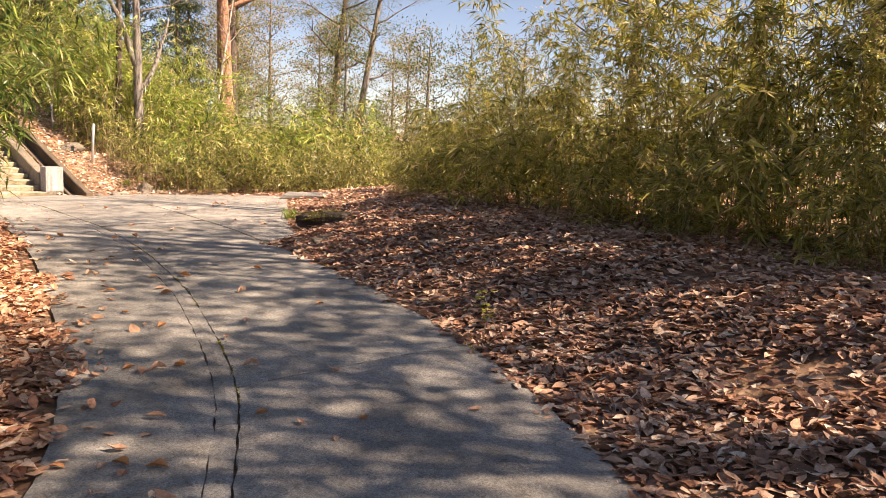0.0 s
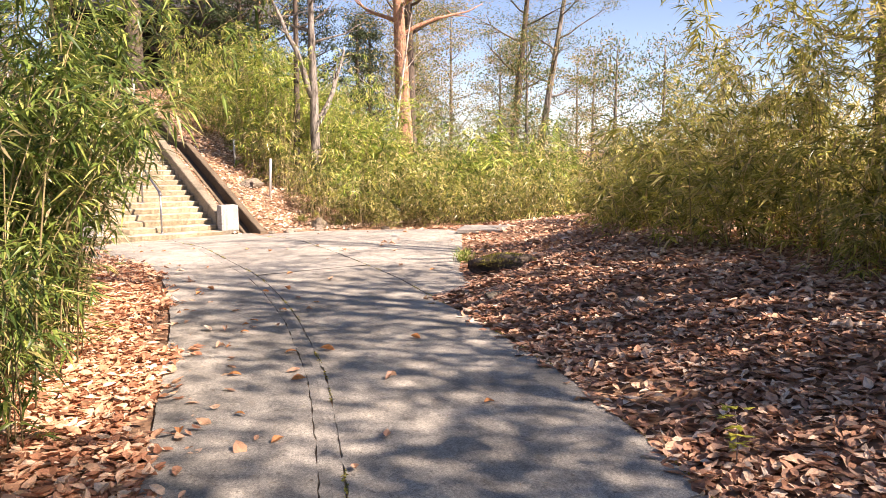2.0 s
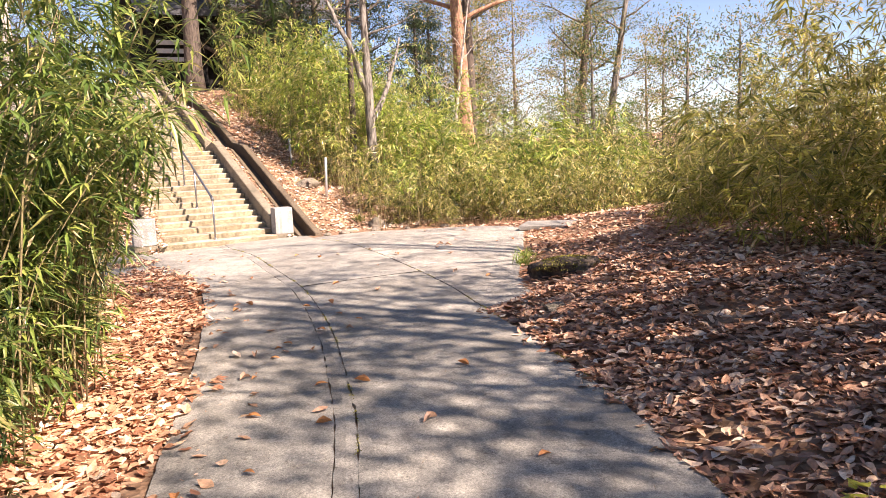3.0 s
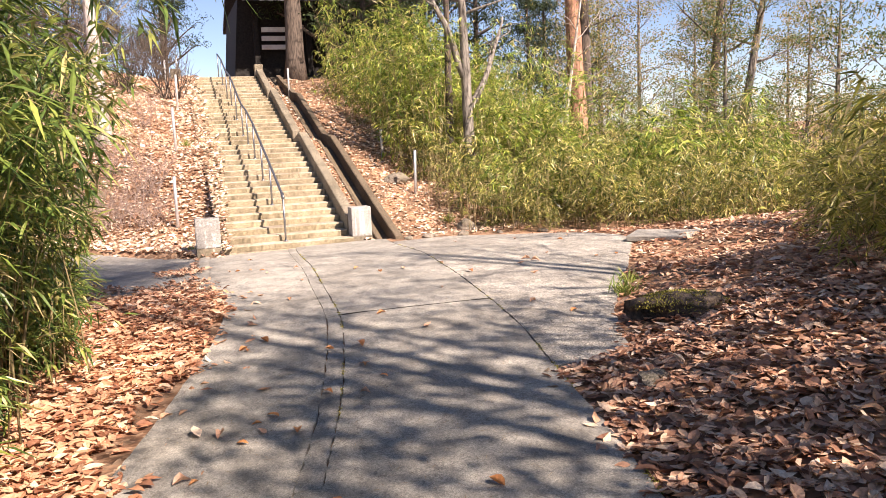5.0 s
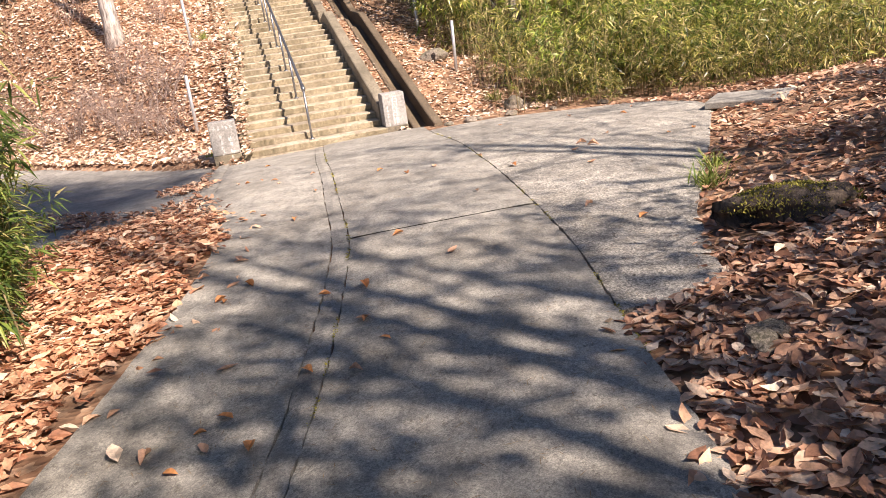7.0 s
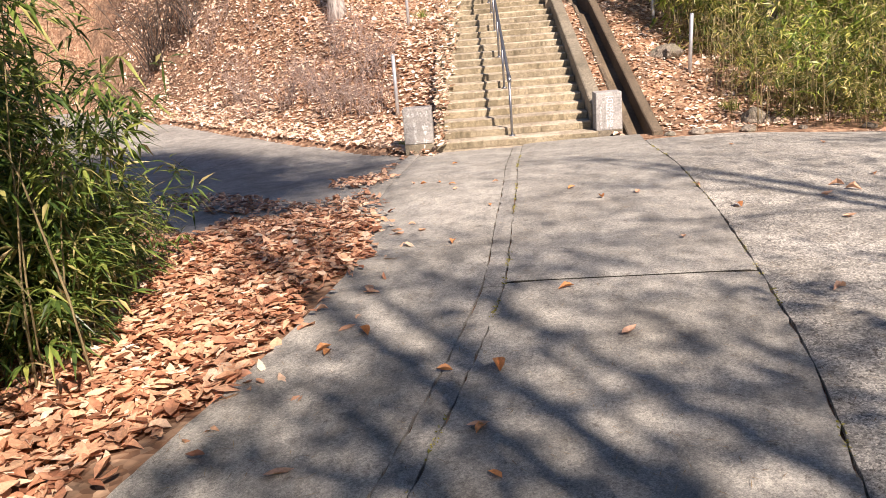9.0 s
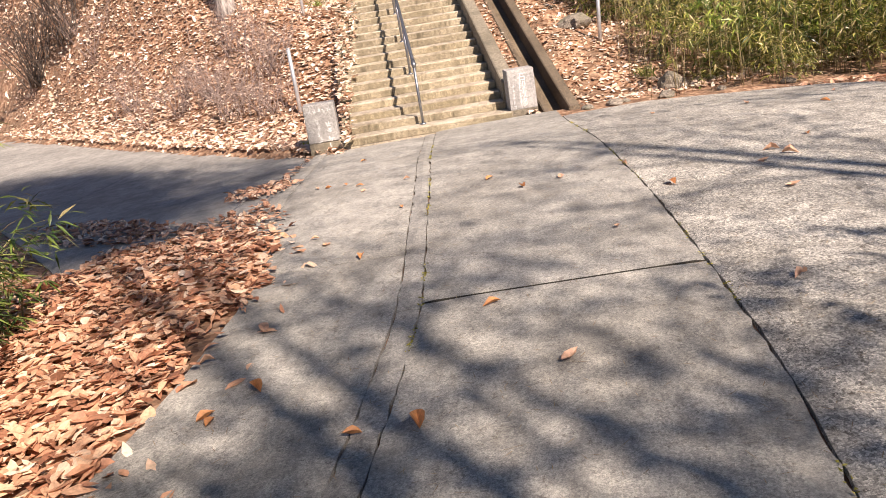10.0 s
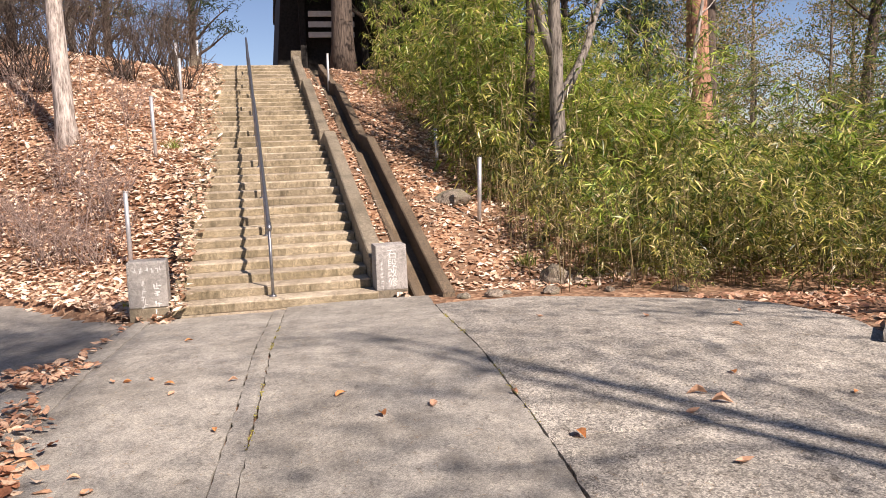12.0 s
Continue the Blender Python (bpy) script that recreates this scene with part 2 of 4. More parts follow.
def soil_material():
    """Earth under rotting leaves."""
    m, nt, b = material("leaf_mould", 0.95)
    vec = coords(nt)
    v = nt.nodes.new("ShaderNodeTexVoronoi")
    v.inputs["Scale"].default_value = 16
    nt.links.new(vec, v.inputs["Vector"])
    cells = ramp(nt, v.outputs["Color"], [(0.1, (0.16, 0.08, 0.045)), (0.5, (0.34, 0.19, 0.11)), (0.9, (0.54, 0.36, 0.23))])
    earth = ramp(nt, noise_node(nt, vec, 7, 6), [(0.3, (0.045, 0.03, 0.02)), (0.7, (0.13, 0.085, 0.055))])
    col = mix(nt, ramp(nt, noise_node(nt, vec, 1.7, 5), [(0.35, (0.3, 0.3, 0.3)), (0.6, (1, 1, 1))]), earth, cells)
    nt.links.new(col, b.inputs["Base Color"])
    bump(nt, b, v.outputs["Distance"], 0.7, 0.03)
    return m


SOIL = soil_material()

# ---- plan ----
LANE_LEFT = ((-3, -3.4), (0.6, -1.3), (2.9, 0.1), (4.4, 0.9), (6.5, 1.45), (8.5, 1.72), (10.6, 2.0), (13, 2.2), (14.5, 2.2), (15.2, 2.02), (16.3, 1.85), (18.6, 1.62), (20.5, 1.42), (21.0, 1.40))
CRACK = ((-3, -2.0), (0.6, 0.1), (3.65, 1.56), (5, 2.18), (6.26, 2.53), (8.24, 2.98), (10.5, 3.3), (12.3, 3.44), (13.7, 3.48), (15.3, 3.37), (17.3, 3.25), (18.5, 3.14), (21.0, 3.0))
LANE_RIGHT = ((-3, 0.3), (-0.9, 1.45), (1, 2.4), (2.57, 3.2), (4.08, 3.83), (5.6, 4.28), (7.6, 4.7), (9.6, 4.92), (10.95, 5.0), (12.16, 5.12), (13.7, 5.14), (15.5, 5.12), (17.8, 5.0), (20.1, 4.86), (21.6, 4.80))
SLAB_RIGHT = ((10.9, 5.65), (12.5, 6.13), (14.9, 7.3), (17.2, 8.36), (18, 8.5), (19.0, 8.35), (19.6, 8.0), (20.3, 6.7), (20.9, 5.3))
ROAD_LOW = ((-14, 31.5), (-9, 25.8), (-3.3, 19.6), (0, 15.7), (1.1, 15.1), (2.1, 14.9))
ROAD_HIGH = ((-14, 35.3), (-9, 30.3), (-3.1, 24.7), (1.2, 20.85), (2.1, 20.8))


def line(pts):
    a = np.array(pts)
    return lambda v: np.interp(v, a[:, 0], a[:, 1])


def wavy(pts):
    """The same line with its corners eased."""
    f = line(pts)
    return lambda v: (f(v - 0.5) + 2 * f(v) + f(v + 0.5)) / 4


x_left, x_crack, x_right, x_slab = wavy(LANE_LEFT), wavy(CRACK), wavy(LANE_RIGHT), line(SLAB_RIGHT)
y_low, y_high = line(ROAD_LOW), line(ROAD_HIGH)
ANGLE = radians(8.7)
CA, SA = math.cos(ANGLE), math.sin(ANGLE)
ORIGIN = (1.62, 20.98)
RISE, TREAD, WIDTH = 0.121, 0.36, 2.53
FLIGHTS = ((17, 1.2), (12, 1.0), (8, 3.0))


def sm(v):
    v = np.clip(v, 0, 1)
    return v * v * (3 - 2 * v)


def stair_uv(x, y):
    dx, dy = x - ORIGIN[0], y - ORIGIN[1]
    return dx * CA + dy * SA, -dx * SA + dy * CA


def stair_xy(u, v):
    return ORIGIN[0] + u * CA - v * SA, ORIGIN[1] + u * SA + v * CA


STEPS = []
v0, z0 = 0.0, -0.36
for count, landing in FLIGHTS:
    for k in range(count):
        depth = landing if k == count - 1 else TREAD
        z0 += RISE
        STEPS.append((v0, depth, z0))
        v0 += depth
TOP_V, TOP_Z = v0, z0
PITCH_V = np.array([-1.0, 0.0] + [s[0] for s in STEPS[1:]] + [TOP_V, TOP_V + 200])
PITCH_Z = np.array([-0.36, -0.24] + [s[2] for s in STEPS[1:]] + [TOP_Z, TOP_Z])


def pitch(v):
    return np.interp(v, PITCH_V, PITCH_Z)


def road_z(x, y):
    return -0.14 + 0.03 * (np.clip(x, 0, 6) - 3.3) - 0.2 * sm((y - 17) / 4.2)


def ripple(x, y):
    return (np.sin(1.3 * x + 0.7 * y) * np.sin(0.9 * y - 0.5 * x + 1) + 0.5 * np.sin(3.1 * x - 1.7 * y) * np.sin(2.3 * y + x)) * 0.5


def ground_z(x, y):
    x, y = np.asarray(x, float), np.asarray(y, float)
    base = road_z(x, y) - 0.035
    edge = np.where(y < 10.9, x_right(y), np.maximum(x_slab(np.minimum(y, 20.9)), x_right(y)))
    off = x - edge
    bank = 0.55 * sm((off + 0.05) / 3.2) * (1 - 0.6 * sm((y - 11.5) / 4)) * (1 - sm((y - 17) / 3))
    bank = bank + 0.05 * sm(off / 0.5) * (1 - sm((y - 17) / 3))
    rough = 0.05 * ripple(x * 1.4, y * 1.4) * np.maximum(sm(off / 1.0), sm((x_left(y) - 0.5 - x) / 1.0) * (y < 14))
    base = base + bank + rough
    u, v = stair_uv(x, y)
    # hill left of the stairs
    w = y - y_high(x)
    left = -0.36 + (pitch(v) + 0.36 - 0.22 + 0.17 * np.exp(-np.abs(u) / 0.45) + 0.17 * np.abs(u)) * sm(w / 4.5) + 0.05 * ripple(x * 1.5, y * 1.5)
    # hill right of the stairs, lower towards the valley
    fade = 1 - 0.75 * sm((u - 5) / 11)
    right = -0.33 + 0.28 * np.clip(v - 0.1 - 0.2 * np.maximum(u - 3, 0), 0, 16) * fade + 0.05 * ripple(x * 1.5, y * 1.5)
    near_stairs = np.minimum(pitch(v) - 0.12, 99)
    right = np.where(v > 0, near_stairs * (1 - sm((u - 3.3) / 2.2)) + right * sm((u - 3.3) / 2.2), right)
    under = pitch(v) - 0.35
    hill = np.where(u < 0.02, left, np.where(u < 3.62, under, right))
    on_hill = np.where(u < 0.02, w > 0, v > 0.0)
    z = np.where(on_hill, np.maximum(hill, -0.42), base)
    # the land falls away beyond the thicket and levels out far off
    fall = sm((x - 15) / 25) * 7 + sm((-x - 22) / 30) * 5 + sm((-y - 6) / 25) * 1.5
    return z - fall


# ---- builders ----


def mesh_object(name, verts, faces, mat, parent=None, label="", smooth=False):
    me = bpy.data.meshes.new(name)
    me.from_pydata(np.asarray(verts).tolist(), [], faces if isinstance(faces, list) else faces.tolist())
    me.materials.append(mat)
    if smooth:
        me.polygons.foreach_set("use_smooth", [True] * len(me.polygons))
    ob = new(name, me)
    if parent:
        ob.parent = parent
    if label:
        tagged(ob, label)
    return ob


def part(name, bm, mat, parent, label="", smooth=False):
    me = bpy.data.meshes.new(name)
    bm.to_mesh(me)
    bm.free()
    me.materials.append(mat)
    if smooth:
        me.polygons.foreach_set("use_smooth", [True] * len(me.polygons))
    ob = new(name, me)
    ob.parent = parent
    if label:
        tagged(ob, label)
    return ob


def thing(name, m, label, category, group="", kind=""):
    ob = new(name)
    ob.empty_display_size = 0.1
    ob.matrix_basis = m
    return tagged(ob, label, category, group, kind)


def block(size, centre, bevel=0.01, jitter=0.0, seed=0):
    """A box with worn edges."""
    bm = bmesh.new()
    bmesh.ops.create_cube(bm, size=1)
    bmesh.ops.scale(bm, vec=size, verts=bm.verts)
    if bevel:
        bmesh.ops.bevel(bm, geom=bm.edges[:], offset=bevel, segments=2, affect="EDGES", profile=0.6)
    rnd = random.Random(seed)
    for vert in bm.verts:
        if jitter:
            vert.co += Vector([rnd.uniform(-jitter, jitter) for _ in range(3)])
        vert.co += Vector(centre)
    return bm


class Tubes:
    """Gathers round, tapered limbs into one mesh."""

    def __init__(self):
        self.v, self.f = [], []

    def add(self, pts, radii, n=7, wobble=0.0, seed=0):
        rnd = random.Random(seed)
        start = len(self.v)
        pts = [Vector(p) for p in pts]
        for i, p in enumerate(pts):
            d = (pts[min(i + 1, len(pts) - 1)] - pts[max(i - 1, 0)]).normalized()
            side = d.orthogonal().normalized() if i == 0 else (side - d * side.dot(d)).normalized()
            up = d.cross(side)
            for k in range(n):
                a = 2 * math.pi * k / n
                r = radii[i] * (1 + rnd.uniform(-wobble, wobble))
                self.v.append(p + (side * math.cos(a) + up * math.sin(a)) * r)
        for i in range(len(pts) - 1):
            for k in range(n):
                a, b = start + i * n + k, start + i * n + (k + 1) % n
                self.f.append((a, b, b + n, a + n))
        self.f.append(tuple(range(start + n - 1, start - 1, -1)))
        self.f.append(tuple(range(len(self.v) - n, len(self.v))))

    def make(self, name, mat, parent=None, label=""):
        return mesh_object(name, [tuple(p) for p in self.v], self.f, mat, parent, label, True)


def blades(pos, along, side, length, width, fold=0.25, droop=0.0, simple=False):
    """Slender leaves: arrays of roots, directions and side vectors. Folded along the midrib, or simple ones for far plants."""
    n = len(pos)
    along = along / np.linalg.norm(along, axis=1, keepdims=True)
    side = side - along * np.sum(side * along, 1, keepdims=True)
    side = side / np.maximum(np.linalg.norm(side, axis=1, keepdims=True), 1e-6)
    up = np.cross(side, along)
    L, W = length[:, None], width[:, None]
    drop = np.zeros((n, 3))
    drop[:, 2] = -droop
    m1 = pos + along * L * 0.35 + drop * L * 0.12
    tip = pos + along * L + drop * L
    if simple:
        v = np.stack([pos, m1 + side * W / 2, tip, m1 - side * W / 2], 1).reshape(-1, 3)
        return v, (np.arange(n) * 4)[:, None] + np.array([[0, 1, 2, 3]])
    v = np.stack([pos, m1 + side * W / 2 + up * W * fold, m1, m1 - side * W / 2 + up * W * fold, tip], 1).reshape(-1, 3)
    base = (np.arange(n) * 5)[:, None]
    f = np.concatenate([base + np.array([[0, 1, 2]]), base + np.array([[0, 2, 3]]), base + np.array([[1, 4, 2]]), base + np.array([[2, 4, 3]])])
    return v, f


def litter(pos, normal_tilt, heading, length, width, curl, rng):
    """Broad, curled leaves lying about: nine vertices and eight faces a leaf."""
    n = len(pos)
    sx = np.array([-0.05, 0.2, 0.5, 0.8, 1.12, 0.8, 0.5, 0.2, 0.48])
    sy = np.array([0.0, 0.38, 0.5, 0.33, 0.0, -0.33, -0.5, -0.38, 0.0])
    lx = (sx[None] - 0.48) * length[:, None]
    ly = sy[None] * width[:, None] * rng.uniform(0.8, 1.15, (n, 9))
    bend = rng.normal(0, 0.16, n)[:, None]
    lz = (curl[:, None] * np.abs(sy)[None] * 1.3 + bend * (sx[None] - 0.48) ** 2 * 2) * length[:, None] + rng.normal(0, 0.03, (n, 9)) * length[:, None]
    ct, st = np.cos(normal_tilt)[:, None], np.sin(normal_tilt)[:, None]
    phi = rng.uniform(0, 2 * np.pi, n)[:, None]
    cp, sp = np.cos(phi), np.sin(phi)
    a, b = lx * cp + ly * sp, -lx * sp + ly * cp
    a, c = a * ct + lz * st, -a * st + lz * ct
    lx, ly, lz = a, b, c
    ch, sh = np.cos(heading)[:, None], np.sin(heading)[:, None]
    X = pos[:, 0:1] + lx * ch - ly * sh
    Y = pos[:, 1:2] + lx * sh + ly * ch
    Z = pos[:, 2:3] + lz
    v = np.stack([X, Y, Z], 2).reshape(-1, 3)
    base = (np.arange(n) * 9)[:, None]
    f = np.concatenate([base + np.array([[k, 8, (k + 1) % 8]]) for k in range(8)])
    return v, f


RNG = np.random.default_rng(7)

# ---- ground ----


def spaced(a, b, fine, ends):
    mid = np.arange(a, b + fine / 2, fine)
    lo = a - np.cumsum(np.geomspace(fine, ends, 26))[::-1]
    hi = b + np.cumsum(np.geomspace(fine, ends, 26))
    return np.concatenate([lo, mid, hi])


gx, gy = spaced(-8, 14, 0.2, 700), spaced(-4, 40, 0.2, 700)
GX, GY = np.meshgrid(gx, gy)
gv = np.stack([GX, GY, ground_z(GX, GY)], 2).reshape(-1, 3)
nx, ny = len(gx), len(gy)
idx = np.arange(nx * ny).reshape(ny, nx)
gf = np.stack([idx[:-1, :-1], idx[:-1, 1:], idx[1:, 1:], idx[1:, :-1]], 2).reshape(-1, 4)
ground = tagged(mesh_object("ground", gv, gf, SOIL, smooth=True), "brown earth and rotting leaves on a wooded slope", "ground", kind="structure")

# ---- concrete lane ----
lane = thing("road", pose(0, 0, 0), "weathered grey concrete lane cast in panels with cracked joints", "road", kind="structure")


def ribbon(name, ts, lo, hi, across, parent, mat, thick=0.12, lift=0.0, swap=False, rag=0.0, seed=1):
    """A cast panel between two lines, its top following the road."""
    rnd = np.random.default_rng(seed)
    rows = len(ts)
    s = np.linspace(0, 1, across + 1)
    A, B = lo(ts) + rag * rnd.normal(0, 1, rows), hi(ts) + rag * rnd.normal(0, 1, rows)
    P = A[:, None] * (1 - s) + B[:, None] * s
    T = np.repeat(ts[:, None], across + 1, 1)
    X, Y = (T, P) if swap else (P, T)
    Z = road_z(X, Y) + lift
    ztop = Z.copy()
    ztop[0, :] -= 0.008
    ztop[-1, :] -= 0.008
    ztop[:, 0] -= 0.008
    ztop[:, -1] -= 0.008
    top = np.stack([X, Y, ztop], 2).reshape(-1, 3)
    low = np.stack([X, Y, Z - thick], 2).reshape(-1, 3)
    n, c = rows, across + 1
    i = np.arange(n * c).reshape(n, c)
    quads = np.stack([i[:-1, :-1], i[:-1, 1:], i[1:, 1:], i[1:, :-1]], 2).reshape(-1, 4)
    if swap:
        quads = quads[:, ::-1]
    k = n * c
    loop = np.concatenate([i[0, :-1], i[:-1, -1], i[-1, :0:-1], i[:0:-1, 0]])
    nxt = np.roll(loop, -1)
    sides = np.stack([loop, loop + k, nxt + k, nxt], 1)
    if swap:
        sides = sides[:, ::-1]
    return mesh_object(name, np.concatenate([top, low]), np.concatenate([quads, sides]), mat, parent)


def panels(lo, hi, cuts, across, seed, lift=0.0, gap=0.011, swap=False, rag=0.0035, mat=CONCRETE):
    for k, (a, b) in enumerate(zip(cuts[:-1], cuts[1:])):
        ts = np.linspace(a + gap / 2, b - gap / 2, max(3, int((b - a) / 0.085)))
        ribbon("panel", ts, lo, hi, across, lane, mat, lift=lift, swap=swap, rag=rag, seed=seed + k)


panels(x_left, lambda y: x_crack(y) - 0.158, (-3, 2.2, 7.6, 14.7, 21.0), 6, 10)
panels(lambda y: x_crack(y) - 0.15, lambda y: x_crack(y) - 0.007, (-3, 4.6, 9.3, 13.6, 17.3, 21.1), 2, 20, -0.003, 0.01, rag=0.005)
panels(lambda y: x_crack(y) + 0.003, lambda y: x_right(y) - 0.005, (-3, 5.2, 13.67, 21.3), 6, 30, gap=0.02, rag=0.006)
ribbon("joint_filler", np.array([13.656, 13.67, 13.684]), lambda y: x_crack(y) + 0.003, lambda y: x_right(y) - 0.005, 24, lane, JOINT_DIRT, 0.06, -0.003, rag=0.002)
panels(lambda y: x_right(y) + 0.006, lambda y: x_slab(y), (10.93, 15.4, 20.6), 8, 40, 0.004, mat=COARSE_CONCRETE)
panels(lambda y: x_left(y) - 0.21, lambda y: x_left(y) - 0.02, (15.6, 21.0), 2, 50, 0.01, rag=0.006)
panels(y_low, y_high, (-14, -6, -2.2, 1.15), 8, 60, -0.006, swap=True, mat=ROAD_CONCRETE)
panels(y_low, lambda x: np.minimum(y_high(x), 20.75), (1.15, 1.9), 8, 66, -0.006, swap=True, mat=ROAD_CONCRETE)
plate = tagged(part("concrete_plate", block((1.0, 0.7, 0.09), (0, 0, 0), 0.015, 0.004), CONCRETE, None), "flat grey concrete cover slab lying among fallen leaves", "slab")
plate.matrix_basis = pose(8.75, 16.9, float(ground_z(8.75, 16.9)) + 0.035, 2, -1, -38)

# ---- stairs ----
BASE = pose(ORIGIN[0], ORIGIN[1], 0, 0, 0, math.degrees(ANGLE))
stairs = thing("stairs", BASE, "long flight of mossy yellowish concrete steps with two landings", "stairs", kind="structure")
for k, (v, depth, z) in enumerate(STEPS):
    wide = WIDTH if k else WIDTH + 0.05
    h = RISE + 0.10 if k < 36 else 0.4
    run = depth + 0.06
    bm = block((wide, run, h), (wide / 2, v + run / 2, z - h / 2), 0.012, 0.003, k)
    step = part("step", bm, STEP, stairs)
    part("riser", block((wide - 0.02, 0.012, RISE - 0.022), (wide / 2, v - 0.001, z - RISE / 2 - 0.009), 0.003, 0.001, k), RISER, step, "mossy stained riser face, toned darker than the tread")


def sloped(name, u0, u1, pts, mat, parent, height=0.4, label="", bevel=True):
    """A long cast piece: pts are (v, z of its top)."""
    bm = bmesh.new()
    rows = []
    for v, z in pts:
        rows.append([bm.verts.new(c) for c in ((u0, v, z), (u1, v, z), (u1, v, z - height), (u0, v, z - height))])
    for a, b in zip(rows[:-1], rows[1:]):
        for k in range(4):
            bm.faces.new((a[k], a[(k + 1) % 4], b[(k + 1) % 4], b[k]))
    bm.faces.new(rows[0][::-1])
    bm.faces.new(rows[-1])
    bmesh.ops.recalc_face_normals(bm, faces=bm.faces)
    if bevel:
        edges = [e for e in bm.edges if e.calc_length() > 0.3]
        bmesh.ops.bevel(bm, geom=edges, offset=0.012, segments=2, affect="EDGES")
    return part(name, bm, mat, parent, label)


f1 = 17 * TREAD - TREAD
l1 = f1 + FLIGHTS[0][1]
f2 = l1 + 11 * TREAD
l2 = f2 + FLIGHTS[1][1]
f3 = l2 + 7 * TREAD
za, zb, zc = STEPS[16][2], STEPS[28][2], STEPS[36][2]
curb_lines = (((0.36, STEPS[1][2] + 0.27), (f1 + 0.1, za + 0.27), (l1 - 0.15, za + 0.10)),
              ((l1 - 0.1, za + 0.31), (f2 + 0.1, zb + 0.27), (l2 - 0.15, zb + 0.10)),
              ((l2 - 0.1, zb + 0.31), (f3 + 0.1, zc + 0.27), (f3 + 0.5, zc + 0.12)))
for pts in curb_lines:
    sloped("curb", WIDTH + 0.005, WIDTH + 0.22, pts, CURB, stairs, 0.45, "worn concrete edging beside the steps")
end_post = part("end_post", block((0.30, 0.3, 0.75), (WIDTH + 0.16, f3 + 0.7, zc + 0.1), 0.015), CURB, stairs, "squat concrete post at the head of the steps")
part("end_post", block((0.36, 0.3, 0.55), (-0.25, f3 + 0.7, zc + 0.08), 0.015), CURB, stairs, "squat concrete post at the head of the steps")

gutter = thing("drain_gutter", BASE, "dark stained concrete drain gutter running down beside the steps", "gutter", kind="structure")
gl = [(-0.35, -0.36), (0.3, -0.16), (f1, za + 0.02), (l1, za + 0.12), (f2, zb + 0.02), (l2, zb + 0.12), (f3 + 1, zc)]
sloped("gutter_wall", 3.02, 3.10, gl, GUTTER, gutter, 0.4)
sloped("gutter_floor", 3.101, 3.359, [(v, z - 0.2) for v, z in gl], GUTTER, gutter, 0.1, bevel=False)
sloped("gutter_wall", 3.36, 3.52, [(v, z + 0.10) for v, z in gl], GUTTER, gutter, 0.5)
strip = sloped("leaf_strip", WIDTH + 0.222, 3.018, [(v, z - 0.03) for v, z in gl[1:]], SOIL, gutter, 0.3, bevel=False)

# ---- marker stones ----


def glyph(name, text, size, x, z, parent):
    """One painted character standing on a stone's front."""
    cu = bpy.data.curves.new(name, "FONT")
    cu.body, cu.size, cu.align_x, cu.extrude = text, size, "CENTER", 0.0015
    tmp = new("glyph", cu)
    me = bpy.data.meshes.new_from_object(tmp.evaluated_get(bpy.context.evaluated_depsgraph_get()))
    bpy.data.objects.remove(tmp)
    bpy.data.curves.remove(cu)
    me.materials.append(PAINT_WHITE)
    me.name = name
    ob = new(name, me)
    ob.parent = parent
    ob.matrix_basis = pose(x, -0.004, z, 90, 0, 0)
    tagged(ob, "white painted character")


def marker(u, v, w, h, z, turn, seed, rows):
    m = pose(*stair_xy(u, v), z, 0, 0, math.degrees(ANGLE) + turn)
    ob = thing("marker_stone", m, rows[1], "marker stone", "stones at the foot of the steps")
    bm = block((w, 0.34, h - 0.15), (0, 0.17, h / 2 + 0.075), 0.018, 0.004, seed)
    part("stone_body", bm, MARKER, ob)
    part("plinth", block((w + 0.012, 0.352, 0.29), (0, 0.17, 0.005), 0.012, 0.004, seed + 1), CURB, ob, "mortared concrete plinth")
    for text, size, tx, tz in rows[2]:
        glyph("character", text, size, tx, tz, ob)
    rnd = random.Random(seed)
    for cx, cz, cw, ch in rows[0]:
        letter = bmesh.new()
        for _ in range(5):
            x, zz = cx + rnd.uniform(-0.4, 0.4) * cw, cz + rnd.uniform(-0.4, 0.4) * ch
            flat = rnd.random() < 0.5
            size = (cw * rnd.uniform(0.5, 0.9), 0.002, ch * 0.13) if flat else (cw * 0.13, 0.002, ch * rnd.uniform(0.5, 0.9))
            got = bmesh.ops.create_cube(letter, size=1)["verts"]
            bmesh.ops.scale(letter, vec=size, verts=got)
            bmesh.ops.translate(letter, vec=(x, -0.0065, zz), verts=got)
        part("character", letter, PAINT_WHITE, ob, "worn white painted strokes")
    return ob


marker(-0.25, 0.0, 0.46, 0.72, -0.385, 0, 3, ([(-0.14 + 0.07 * k, 0.62, 0.05, 0.05) for k in range(5)] + [(0.10, 0.42 - 0.1 * k, 0.08, 0.08) for k in range(4)] + [(-0.05, 0.45 - 0.09 * k, 0.05, 0.07) for k in range(4)], "grey granite marker stone with worn white lettering", ()))
marker(WIDTH + 0.235, 0.02, 0.41, 0.74, -0.39, 0, 5, ([(-0.13, 0.50 - 0.06 * k, 0.03, 0.04) for k in range(6)], "pale granite marker stone with vertical painted characters", [("\u77f3\u6bb5\u6539\u4fee"[k], 0.13, 0.01, 0.58 - 0.125 * k) for k in range(4)]))

# ---- handrail ----
rail = thing("handrail", BASE, "weathered steel pipe handrail down the middle of the steps", "handrail")
RU = 1.24


